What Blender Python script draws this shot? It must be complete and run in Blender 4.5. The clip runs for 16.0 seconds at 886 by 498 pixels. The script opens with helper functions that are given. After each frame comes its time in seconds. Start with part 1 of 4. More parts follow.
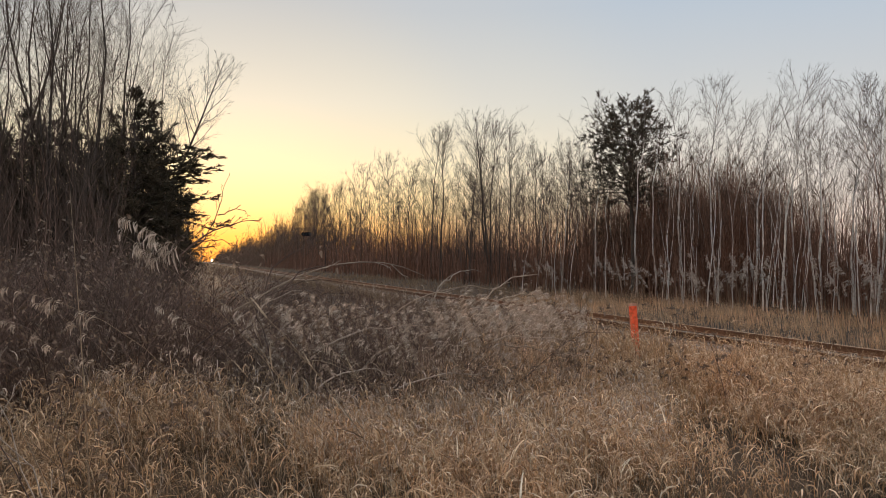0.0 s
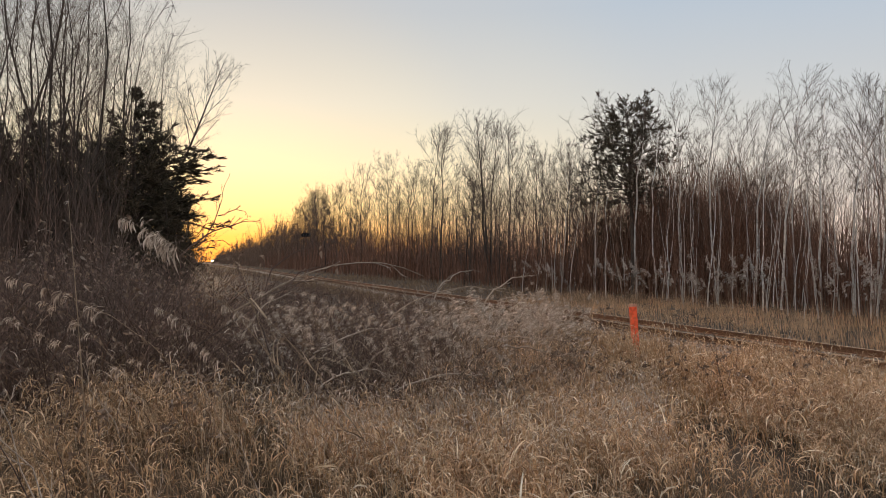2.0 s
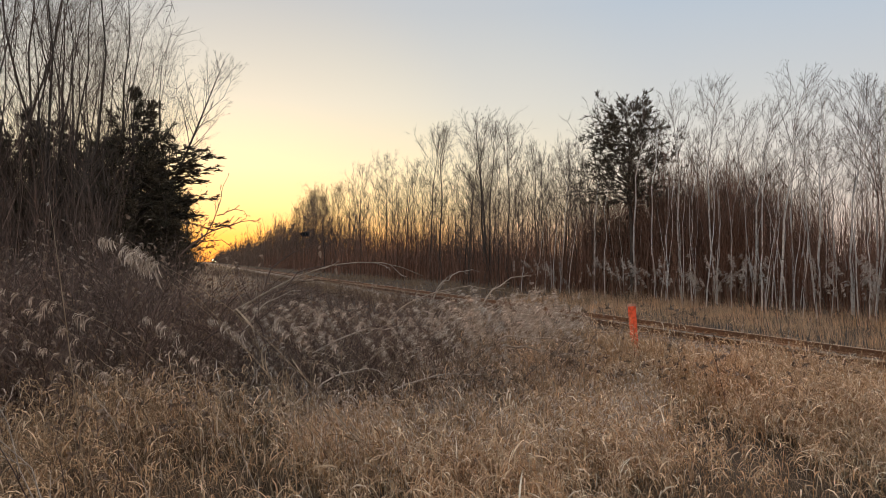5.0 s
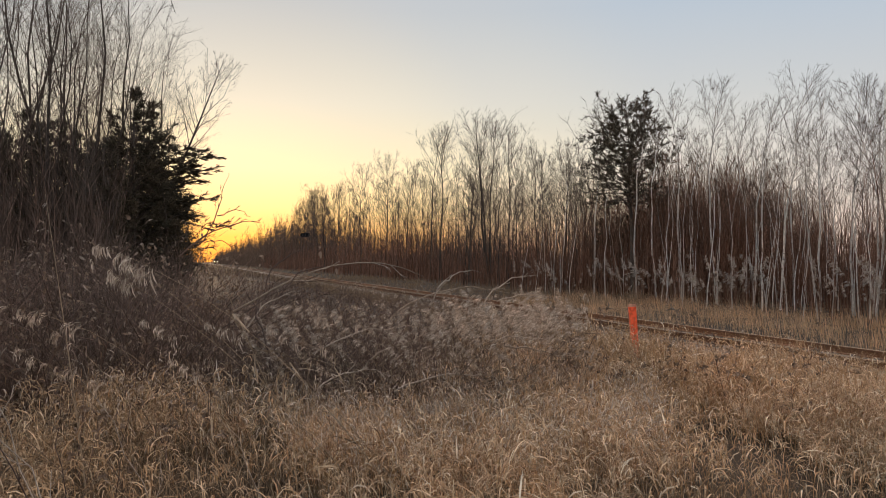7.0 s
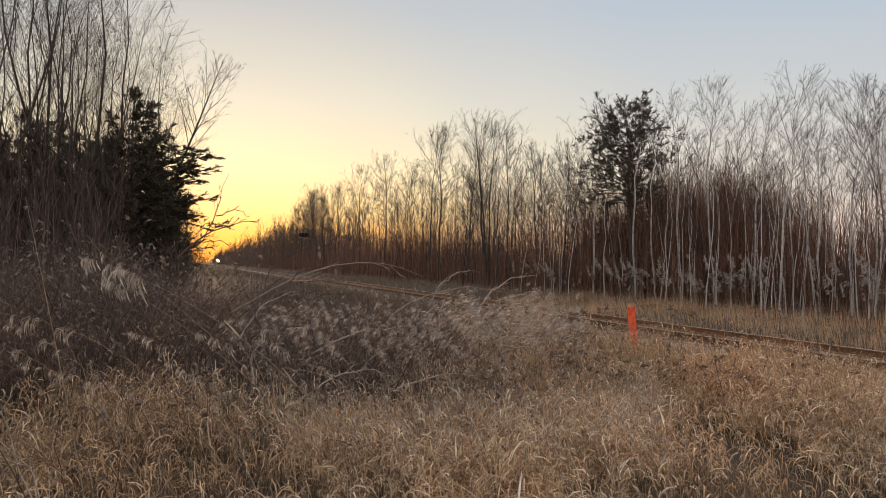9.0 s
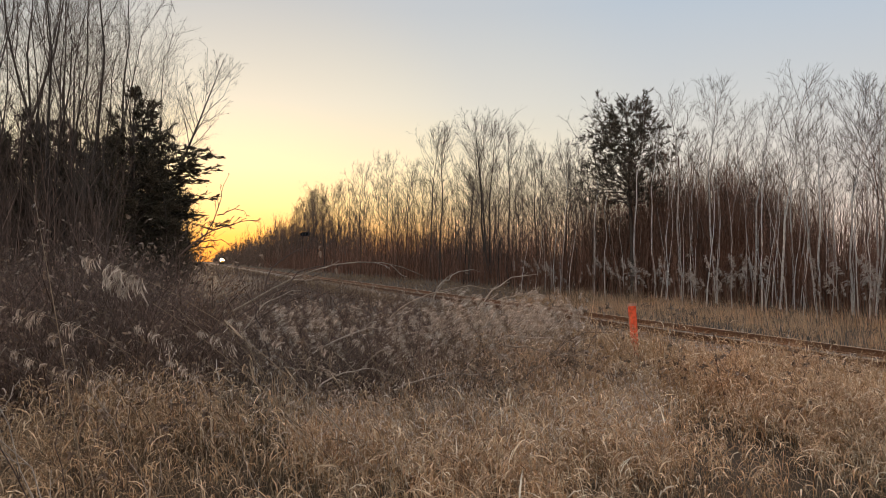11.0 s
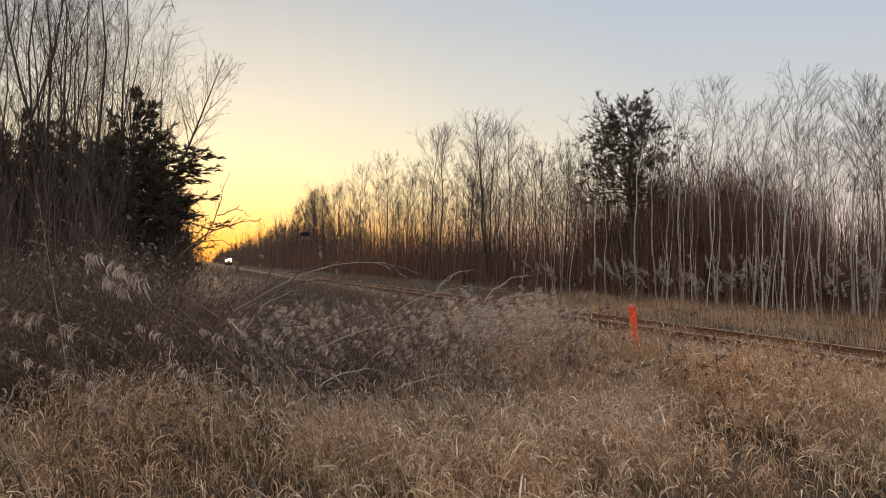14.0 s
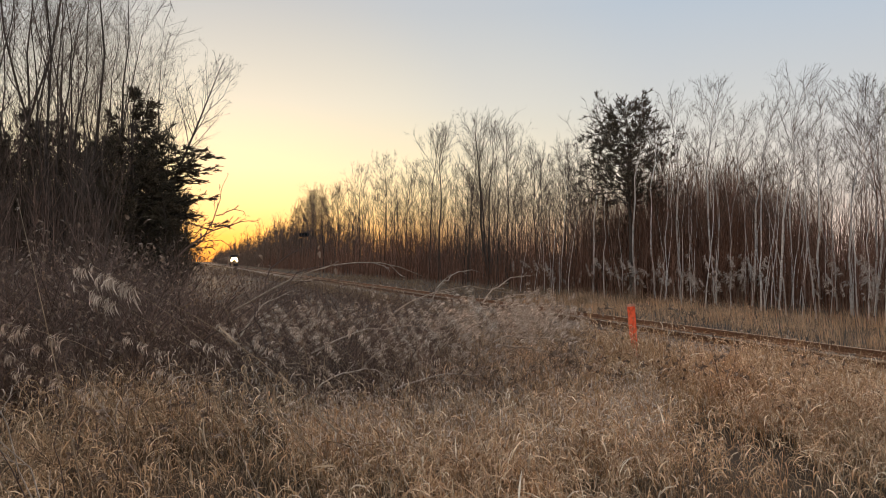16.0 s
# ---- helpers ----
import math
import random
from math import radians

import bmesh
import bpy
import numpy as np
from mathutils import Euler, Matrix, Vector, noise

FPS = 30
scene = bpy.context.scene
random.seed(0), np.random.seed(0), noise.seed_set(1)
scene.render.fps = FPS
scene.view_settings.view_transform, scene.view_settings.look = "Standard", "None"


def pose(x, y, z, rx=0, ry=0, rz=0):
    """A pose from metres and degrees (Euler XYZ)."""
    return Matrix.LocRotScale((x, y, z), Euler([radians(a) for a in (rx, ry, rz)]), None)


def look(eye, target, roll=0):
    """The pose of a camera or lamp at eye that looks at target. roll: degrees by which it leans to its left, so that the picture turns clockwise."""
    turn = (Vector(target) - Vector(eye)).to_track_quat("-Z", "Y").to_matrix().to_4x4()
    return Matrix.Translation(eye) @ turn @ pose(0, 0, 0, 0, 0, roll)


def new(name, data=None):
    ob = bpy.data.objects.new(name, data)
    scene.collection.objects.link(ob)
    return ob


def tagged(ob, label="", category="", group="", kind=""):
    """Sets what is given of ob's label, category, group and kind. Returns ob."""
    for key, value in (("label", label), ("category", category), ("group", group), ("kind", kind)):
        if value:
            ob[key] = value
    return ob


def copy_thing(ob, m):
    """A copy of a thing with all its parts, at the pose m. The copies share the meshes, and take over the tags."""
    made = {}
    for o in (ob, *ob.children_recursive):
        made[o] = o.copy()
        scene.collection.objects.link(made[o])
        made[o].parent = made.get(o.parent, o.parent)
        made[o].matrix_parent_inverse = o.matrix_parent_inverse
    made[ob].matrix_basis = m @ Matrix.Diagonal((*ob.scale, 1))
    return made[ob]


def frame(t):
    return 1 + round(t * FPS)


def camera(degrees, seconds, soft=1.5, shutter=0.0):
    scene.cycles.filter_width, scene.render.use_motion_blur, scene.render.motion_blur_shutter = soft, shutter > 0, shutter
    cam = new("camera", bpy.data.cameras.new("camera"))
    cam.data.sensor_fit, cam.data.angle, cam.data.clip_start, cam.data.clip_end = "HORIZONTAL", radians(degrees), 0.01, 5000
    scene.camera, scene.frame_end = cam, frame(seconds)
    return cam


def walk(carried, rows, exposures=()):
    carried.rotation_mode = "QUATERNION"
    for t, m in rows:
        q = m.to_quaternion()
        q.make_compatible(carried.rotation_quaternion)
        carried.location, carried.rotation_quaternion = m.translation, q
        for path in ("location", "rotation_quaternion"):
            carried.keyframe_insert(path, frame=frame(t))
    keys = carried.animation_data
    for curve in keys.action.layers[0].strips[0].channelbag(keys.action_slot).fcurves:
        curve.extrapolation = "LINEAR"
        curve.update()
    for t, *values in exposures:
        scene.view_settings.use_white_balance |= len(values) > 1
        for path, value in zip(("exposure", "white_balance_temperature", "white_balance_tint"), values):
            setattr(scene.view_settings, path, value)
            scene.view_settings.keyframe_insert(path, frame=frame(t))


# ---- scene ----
cam = camera(65, 16.0, soft=0.8)
EYE = 1.6
# small shake of the hand: (seconds, turn, tilt) in tenths of a degree
SHAKE = [(0, 0, 0), (0.5, -1.1, 0), (1, -0.7, 0.1), (1.5, 0, 0.4), (2, 0, 0.5), (2.5, -0.7, 0.1), (3, -1.4, 0.1), (3.5, -1.9, 0.2), (4, -1.5, 0.1),
         (6.5, -0.5, 0.6), (7, -0.5, 0.6), (8, -0.6, 0.6), (8.5, -1.1, 0.6), (9, -1.2, 0.7), (11.5, -0.6, 0.0), (12, -0.6, 0.0), (12.5, -1.3, 0.0),
         (13, -0.5, 0.3), (14, -0.4, 0.3), (14.5, -0.4, 0.3), (15, -0.7, 0.3), (15.5, 0, 0.4), (16, -1.3, 0.4)]
walk(cam, [(t, pose(0, 0, EYE, 91.0 + 0.1 * b, 0, 0.1 * a)) for t, a, b in SHAKE], exposures=[(0, 0.0), (16, 0.0)])

# ---------------------------------------------------------------- light
SUN_TURN, SUN_UP = 18.0, 2.2
world = bpy.data.worlds.new("dusk_sky")
scene.world = world
world.use_nodes = True
wn, wl = world.node_tree.nodes, world.node_tree.links
sky = wn.new("ShaderNodeTexSky")
sky.sky_type = "NISHITA"
sky.sun_disc = False
sky.sun_elevation, sky.sun_rotation = radians(SUN_UP), radians(-SUN_TURN)
sky.air_density, sky.dust_density, sky.ozone_density = 1.0, 1.5, 1.0


def wramp(source, stops):
    r = wn.new("ShaderNodeValToRGB")
    r.color_ramp.interpolation = "EASE" if len(stops[0][1]) == 1 else "LINEAR"
    el = r.color_ramp.elements
    while len(el) < len(stops):
        el.new(0.5)
    for e, (p, c) in zip(el, stops):
        e.position = p
        e.color = (*c, 1) if len(c) == 3 else (c[0], c[0], c[0], 1)
    wl.new(source, r.inputs[0])
    return r.outputs[0]


# evening haze over the clear sky: cooler upwards, warm round the low sun
w_dir = wn.new("ShaderNodeTexCoord").outputs["Generated"]
w_sep = wn.new("ShaderNodeSeparateXYZ")
wl.new(w_dir, w_sep.inputs[0])
w_dot = wn.new("ShaderNodeVectorMath")
w_dot.operation = "DOT_PRODUCT"
w_dot.inputs[1].default_value = Vector((-math.sin(radians(17)), math.cos(radians(17)), math.tan(radians(4)))).normalized()
wl.new(w_dir, w_dot.inputs[0])
w_base = wramp(w_sep.outputs[2], [(0.0, (0.80, 0.60, 0.50)), (0.1, (0.72, 0.64, 0.59)), (0.2, (0.60, 0.60, 0.60)), (0.34, (0.46, 0.54, 0.64)), (0.6, (0.80, 0.80, 0.86)), (1.0, (1.0, 0.98, 1.0))])
w_warm = wramp(w_sep.outputs[2], [(0.0, (1.0, 0.38, 0.08)), (0.035, (1.0, 0.52, 0.14)), (0.075, (1.0, 0.75, 0.36)), (0.13, (0.97, 0.84, 0.53)), (0.22, (0.80, 0.75, 0.61)), (0.36, (0.56, 0.55, 0.53))])
w_near = wramp(w_dot.outputs["Value"], [(0.62, (0.0,)), (0.80, (0.14,)), (0.92, (0.5,)), (0.975, (0.85,)), (1.0, (1.0,))])
w_mix = wn.new("ShaderNodeMix")
w_mix.data_type = "RGBA"
wl.new(w_near, w_mix.inputs[0])
wl.new(w_base, w_mix.inputs[6])
wl.new(w_warm, w_mix.inputs[7])
w_air = wn.new("ShaderNodeMix")
w_air.data_type, w_air.blend_type = "RGBA", "ADD"
w_air.inputs[0].default_value = 0.02
wl.new(w_mix.outputs[2], w_air.inputs[6])
wl.new(sky.outputs[0], w_air.inputs[7])
wl.new(w_air.outputs[2], wn["Background"].inputs[0])
wn["Background"].inputs[1].default_value = 1.0

sun_data = bpy.data.lights.new("sun", "SUN")
sun_data.energy, sun_data.angle, sun_data.color = 0.8, radians(1.0), (1.0, 0.62, 0.34)
sun_ob = new("sun", sun_data)
st, su = radians(SUN_TURN), radians(SUN_UP)
sun_ob.matrix_world = look((-40 * math.sin(st), 40 * math.cos(st), 40 * math.tan(su)), (0, 0, 0))

# ---------------------------------------------------------------- materials


def plant_mat(name, colours, grain=30.0, rough=0.85, thin=0.0, bump=0.0, island=True, stretch=1.0):
    """Colours spread over islands (or objects), with grain along the surface; thin lets light through."""
    m = bpy.data.materials.new(name)
    m.use_nodes = True
    n, l = m.node_tree.nodes, m.node_tree.links
    bsdf, out = n["Principled BSDF"], n["Material Output"]
    bsdf.inputs["Roughness"].default_value = rough
    bsdf.inputs["Specular IOR Level"].default_value = 0.25
    if island:
        src = n.new("ShaderNodeNewGeometry").outputs["Random Per Island"]
    else:
        src = n.new("ShaderNodeObjectInfo").outputs["Random"]
    ramp = n.new("ShaderNodeValToRGB")
    el = ramp.color_ramp.elements
    while len(el) < len(colours):
        el.new(0.5)
    for i, c in enumerate(colours):
        el[i].position = i / max(1, len(colours) - 1)
        el[i].color = (*c, 1)
    l.new(src, ramp.inputs[0])
    tc = n.new("ShaderNodeTexCoord")
    mp = n.new("ShaderNodeMapping")
    mp.inputs["Scale"].default_value = (1, 1, stretch)
    l.new(tc.outputs["Object"], mp.inputs[0])
    nz = n.new("ShaderNodeTexNoise")
    nz.inputs["Scale"].default_value = grain
    nz.inputs["Detail"].default_value = 4
    l.new(mp.outputs[0], nz.inputs["Vector"])
    mr = n.new("ShaderNodeMapRange")
    mr.inputs[1].default_value, mr.inputs[2].default_value = 0.3, 0.7
    mr.inputs[3].default_value, mr.inputs[4].default_value = 0.6, 1.3
    l.new(nz.outputs[0], mr.inputs[0])
    mul = n.new("ShaderNodeMix")
    mul.data_type, mul.blend_type = "RGBA", "MULTIPLY"
    mul.inputs[0].default_value = 1
    l.new(ramp.outputs[0], mul.inputs[6])
    l.new(mr.outputs[0], mul.inputs[7])
    nb = n.new("ShaderNodeTexNoise")
    nb.inputs["Scale"].default_value = 0.7
    nb.inputs["Detail"].default_value = 3
    geo = n.new("ShaderNodeNewGeometry")
    l.new(geo.outputs["Position"], nb.inputs["Vector"])
    rb = n.new("ShaderNodeValToRGB")
    rb.color_ramp.elements[0].position, rb.color_ramp.elements[1].position = 0.35, 0.65
    rb.color_ramp.elements[0].color, rb.color_ramp.elements[1].color = (0.86, 0.9, 0.92, 1), (1.12, 1.03, 0.95, 1)
    l.new(nb.outputs[0], rb.inputs[0])
    mu2 = n.new("ShaderNodeMix")
    mu2.data_type, mu2.blend_type = "RGBA", "MULTIPLY"
    mu2.inputs[0].default_value = 1
    l.new(mul.outputs[2], mu2.inputs[6])
    l.new(rb.outputs[0], mu2.inputs[7])
    col = mu2.outputs[2]
    l.new(col, bsdf.inputs["Base Color"])
    if bump:
        b = n.new("ShaderNodeBump")
        b.inputs["Strength"].default_value = bump
        b.inputs["Distance"].default_value = 0.01
        l.new(nz.outputs[0], b.inputs["Height"])
        l.new(b.outputs[0], bsdf.inputs["Normal"])
    if thin:
        tr = n.new("ShaderNodeBsdfTranslucent")
        l.new(col, tr.inputs[0])
        mix = n.new("ShaderNodeMixShader")
        mix.inputs[0].default_value = thin
        l.new(bsdf.outputs[0], mix.inputs[1])
        l.new(tr.outputs[0], mix.inputs[2])
        l.new(mix.outputs[0], out.inputs[0])
    return m


def birch_mat():
    m = plant_mat("birch_bark", [(0.52, 0.46, 0.41), (0.84, 0.78, 0.72)], grain=9, rough=0.7, bump=0.3, island=False)
    n, l = m.node_tree.nodes, m.node_tree.links
    tc = n.new("ShaderNodeTexCoord")
    mp = n.new("ShaderNodeMapping")
    mp.inputs["Scale"].default_value = (5, 5, 26)
    l.new(tc.outputs["Object"], mp.inputs[0])
    nz = n.new("ShaderNodeTexNoise")
    nz.inputs["Scale"].default_value = 1.0
    nz.inputs["Detail"].default_value = 3
    l.new(mp.outputs[0], nz.inputs["Vector"])
    rp = n.new("ShaderNodeValToRGB")
    rp.color_ramp.elements[0].position, rp.color_ramp.elements[1].position = 0.32, 0.40
    rp.color_ramp.elements[0].color = (0.12, 0.1, 0.09, 1)
    rp.color_ramp.elements[1].color = (1, 1, 1, 1)
    l.new(nz.outputs[0], rp.inputs[0])
    mul = n.new("ShaderNodeMix")
    mul.data_type, mul.blend_type = "RGBA", "MULTIPLY"
    mul.inputs[0].default_value = 1
    bs = n["Principled BSDF"]
    l.new(bs.inputs["Base Color"].links[0].from_socket, mul.inputs[6])
    l.new(rp.outputs[0], mul.inputs[7])
    l.new(mul.outputs[2], bs.inputs["Base Color"])
    return m


def plain_mat(name, c, rough=0.6, metal=0.0, grain=20.0, vary=0.35, bump=0.2):
    m = plant_mat(name, [tuple(v * (1 - vary) for v in c), tuple(min(1, v * (1 + vary)) for v in c)], grain=grain, rough=rough, bump=bump, island=False)
    m.node_tree.nodes["Principled BSDF"].inputs["Metallic"].default_value = metal
    return m


def glow_mat(name, c, strength):
    m = bpy.data.materials.new(name)
    m.use_nodes = True
    b = m.node_tree.nodes["Principled BSDF"]
    b.inputs["Base Color"].default_value = (*c, 1)
    b.inputs["Emission Color"].default_value = (*c, 1)
    b.inputs["Emission Strength"].default_value = strength
    return m


M_STRAW = plant_mat("straw_grass", [(0.36, 0.19, 0.09), (0.68, 0.42, 0.21), (0.48, 0.28, 0.14), (0.84, 0.59, 0.35)], grain=14, thin=0.3)
M_PALE = plant_mat("pale_dry_grass", [(0.42, 0.31, 0.20), (0.62, 0.49, 0.34), (0.78, 0.66, 0.50)], grain=14, thin=0.3)
M_LEAF = plant_mat("curled_grass_leaf", [(0.22, 0.12, 0.06), (0.66, 0.43, 0.25), (0.32, 0.18, 0.09), (0.88, 0.66, 0.43), (0.56, 0.34, 0.18), (0.94, 0.81, 0.62)], grain=14, thin=0.25)
for gm in (M_LEAF,):
    gm.node_tree.nodes["Principled BSDF"].inputs["Roughness"].default_value = 0.5
    gm.node_tree.nodes["Principled BSDF"].inputs["Specular IOR Level"].default_value = 0.5
# M_LEAF's tones darkened: the shade of the left side put into the colour
M_LEAF_DIM = plant_mat("shaded_curled_grass_leaf", [(0.17, 0.10, 0.055), (0.60, 0.41, 0.24), (0.28, 0.17, 0.095), (0.78, 0.60, 0.41), (0.42, 0.27, 0.15)], grain=14, thin=0.25)
M_GREENISH = plant_mat("half_green_grass", [(0.16, 0.14, 0.05), (0.30, 0.26, 0.10), (0.40, 0.32, 0.16)], grain=14, thin=0.25)
# lighter than the near twigs: distance haze put into the base colour
M_FAR = plant_mat("hazed_far_twigs", [(0.13, 0.09, 0.065), (0.22, 0.15, 0.11)], grain=3)
M_GOLD = plant_mat("golden_verge_grass", [(0.58, 0.34, 0.18), (0.78, 0.50, 0.30), (0.88, 0.64, 0.44)], grain=10, thin=0.3)
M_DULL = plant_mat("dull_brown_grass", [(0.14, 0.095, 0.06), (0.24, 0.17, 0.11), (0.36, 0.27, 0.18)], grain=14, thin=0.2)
M_SEED = plant_mat("dry_seed_head", [(0.37, 0.295, 0.24), (0.56, 0.465, 0.385), (0.78, 0.68, 0.58)], grain=40, thin=0.35)
M_PLUME = plant_mat("pale_plume", [(0.34, 0.28, 0.235), (0.50, 0.425, 0.37), (0.66, 0.58, 0.51)], grain=40, thin=0.35)
M_STEM = plant_mat("dry_reed_stem", [(0.24, 0.175, 0.115), (0.40, 0.31, 0.22)], grain=25)
M_SHRUB = plant_mat("grey_brown_twigs", [(0.076, 0.052, 0.042), (0.135, 0.092, 0.074), (0.245, 0.17, 0.137)], grain=20, bump=0.2)
M_DEADLEAF = plant_mat("withered_leaves", [(0.16, 0.11, 0.08), (0.26, 0.19, 0.14), (0.34, 0.27, 0.22)], grain=30, thin=0.25)
M_BARK = plant_mat("grey_brown_bark", [(0.05, 0.04, 0.034), (0.095, 0.075, 0.062)], grain=12, bump=0.5, island=False, stretch=0.3)
M_TWIG = plant_mat("brown_twigs", [(0.065, 0.048, 0.04), (0.11, 0.082, 0.068), (0.16, 0.12, 0.1)], grain=10)
M_PALETWIG = plant_mat("pale_twigs", [(0.075, 0.05, 0.038), (0.14, 0.097, 0.075)], grain=10)
M_SAPLING = plant_mat("sapling_stems", [(0.085, 0.042, 0.027), (0.17, 0.082, 0.052), (0.32, 0.19, 0.135), (0.12, 0.068, 0.046)], grain=8)
M_BIRCH = birch_mat()
M_NEEDLE = plant_mat("pine_needles", [(0.042, 0.037, 0.024), (0.075, 0.062, 0.04), (0.15, 0.12, 0.085)], grain=12, thin=0.15)
M_SOIL = plant_mat("litter_covered_soil", [(0.06, 0.042, 0.028), (0.06, 0.042, 0.028)], grain=1.7, bump=0.6, island=False)
M_RAIL = plain_mat("rusty_rail_steel", (0.2, 0.1, 0.055), rough=0.6, metal=0.4, grain=30)
M_RAILTOP = plain_mat("worn_rail_head", (0.36, 0.25, 0.165), rough=0.6, metal=0.3, grain=40)
M_TIE = plain_mat("weathered_tie_wood", (0.14, 0.1, 0.07), rough=0.9, grain=12, bump=0.6)
M_STONE = plant_mat("ballast_stone", [(0.16, 0.13, 0.11), (0.25, 0.21, 0.18), (0.32, 0.27, 0.23)], grain=40, bump=0.3)
M_ORANGE = plain_mat("orange_marker_paint", (0.9, 0.14, 0.06), rough=0.5, grain=25, vary=0.08)
M_BLACK = plain_mat("black_metal", (0.02, 0.02, 0.022), rough=0.55)
M_LOCO = plain_mat("dark_grey_loco_paint", (0.05, 0.055, 0.06), rough=0.4, grain=3)
M_YELLOW = plain_mat("yellow_nose_paint", (0.55, 0.36, 0.05), rough=0.45, grain=4)
M_GLASS = plain_mat("dark_cab_glass", (0.01, 0.012, 0.015), rough=0.05, bump=0.0)
M_LAMP = glow_mat("headlight_glare", (1.0, 0.76, 0.45), 40.0)

# ---------------------------------------------------------------- mesh helpers
TRACK = np.array([-0.3297, 0.9441])      # the way the railway runs
SIDE = np.array([0.9441, 0.3297])        # square to it, away from the viewer
Q_NEAR, Q_FAR = 12.27, 13.73             # the two rails
RAIL_TOP = -0.30

PROFILE_Q = [-4000, -40, -8, 0, 5, 8, 10, 11, 16, 17.5, 21, 24, 60, 4000]
PROFILE_Z = [0.6, 0.6, 0.15, 0, -0.02, -0.25, -0.62, -0.72, -0.72, -0.62, -0.5, -0.42, -0.3, -0.3]


def at_track(q, s):
    return q * SIDE[0] + s * TRACK[0], q * SIDE[1] + s * TRACK[1]


def ground_z(x, y):
    x, y = np.asarray(x, float), np.asarray(y, float)
    q = x * SIDE[0] + y * SIDE[1]
    near = np.clip(1.2 - np.abs(q - 13) / 4, 0, 1)
    bumps = 0.05 * np.sin(1.3 * x + 0.7 * y) * np.cos(0.9 * y - 0.4 * x) + 0.03 * np.sin(2.9 * x - 1.1) * np.sin(2.3 * y)
    return np.interp(q, PROFILE_Q, PROFILE_Z) + bumps * (1 - near)


def unit(v):
    return v / np.maximum(np.linalg.norm(v, axis=-1, keepdims=True), 1e-9)


def tubes(P, R, sides=3):
    """Tapered tubes along N lines of k points: verts and quads."""
    P, R = np.asarray(P, float), np.asarray(R, float)
    n, k, _ = P.shape
    t = unit(P[:, -1] - P[:, 0])
    ref = np.where(np.abs(t[:, 2:3]) > 0.9, [[1.0, 0, 0]], [[0, 0, 1.0]])
    u = unit(np.cross(t, ref))
    v = np.cross(t, u)
    a = np.arange(sides) * 2 * np.pi / sides
    ring = np.cos(a)[None, :, None] * u[:, None] + np.sin(a)[None, :, None] * v[:, None]
    V = P[:, :, None] + R[:, :, None, None] * ring[:, None]
    idx = np.arange(n * k * sides).reshape(n, k, sides)
    nx = np.roll(idx, -1, axis=2)
    F = np.stack([idx[:, :-1], nx[:, :-1], nx[:, 1:], idx[:, 1:]], axis=-1)
    return V.reshape(-1, 3), F.reshape(-1, 4)


def ribbons(P, W, across):
    """Flat blades along N lines of k points, W half widths, across the width's direction."""
    P, W = np.asarray(P, float), np.asarray(W, float)
    n, k, _ = P.shape
    off = W[:, :, None] * across[:, None]
    V = np.stack([P - off, P + off], axis=2)
    i = np.arange(n * k * 2).reshape(n, k, 2)
    F = np.stack([i[:, :-1, 0], i[:, :-1, 1], i[:, 1:, 1], i[:, 1:, 0]], axis=-1)
    return V.reshape(-1, 3), F.reshape(-1, 4)


def fine(rng, P, R):
    """The finest twigs: two-sided slivers turned every way."""
    d = P[:, -1] - P[:, 0]
    return ribbons(P, R * np.linspace(1.2, 0.35, P.shape[1])[None], unit(np.cross(d, rng.normal(size=d.shape))))


def mesh_of(name, batches, mats, smooth=False):
    """One mesh from (verts, quads, material index) batches."""
    vs, fs, ms, base = [], [], [], 0
    for b in batches:
        v, f = b[0], b[1]
        vs.append(v)
        fs.append(f + base)
        ms.append(np.full(len(f), b[2] if len(b) > 2 else 0))
        base += len(v)
    V, F, MI = np.concatenate(vs), np.concatenate(fs), np.concatenate(ms)
    me = bpy.data.meshes.new(name)
    me.vertices.add(len(V))
    me.vertices.foreach_set("co", V.astype(np.float32).ravel())
    me.loops.add(len(F) * 4)
    me.loops.foreach_set("vertex_index", F.astype(np.int32).ravel())
    me.polygons.add(len(F))
    me.polygons.foreach_set("loop_start", np.arange(0, len(F) * 4, 4, dtype=np.int32))
    me.polygons.foreach_set("material_index", MI.astype(np.int32))
    me.polygons.foreach_set("use_smooth", np.full(len(F), smooth))
    for m in mats:
        me.materials.append(m)
    me.update(calc_edges=True)
    return me


def part_mesh(name, me, parent):
    ob = new(name, me)
    ob.parent = parent
    return ob


def part(name, bm, material, parent, label="", smooth=False):
    me = bpy.data.meshes.new(name)
    bm.to_mesh(me)
    bm.free()
    me.materials.append(material)
    if smooth:
        for p in me.polygons:
            p.use_smooth = True
    ob = new(name, me)
    ob.parent = parent
    if label:
        ob["label"] = label
    return ob


def add_box(bm, lo, hi, bevel=0.0):
    r = bmesh.ops.create_cube(bm, size=1.0)
    for v in r["verts"]:
        v.co = Vector([lo[i] + (v.co[i] + 0.5) * (hi[i] - lo[i]) for i in range(3)])
    if bevel:
        es = list({e for v in r["verts"] for e in v.link_edges})
        bmesh.ops.bevel(bm, geom=es, offset=bevel, segments=2, affect="EDGES")


def box(lo, hi, bevel=0.0):
    bm = bmesh.new()
    add_box(bm, lo, hi, bevel)
    return bm


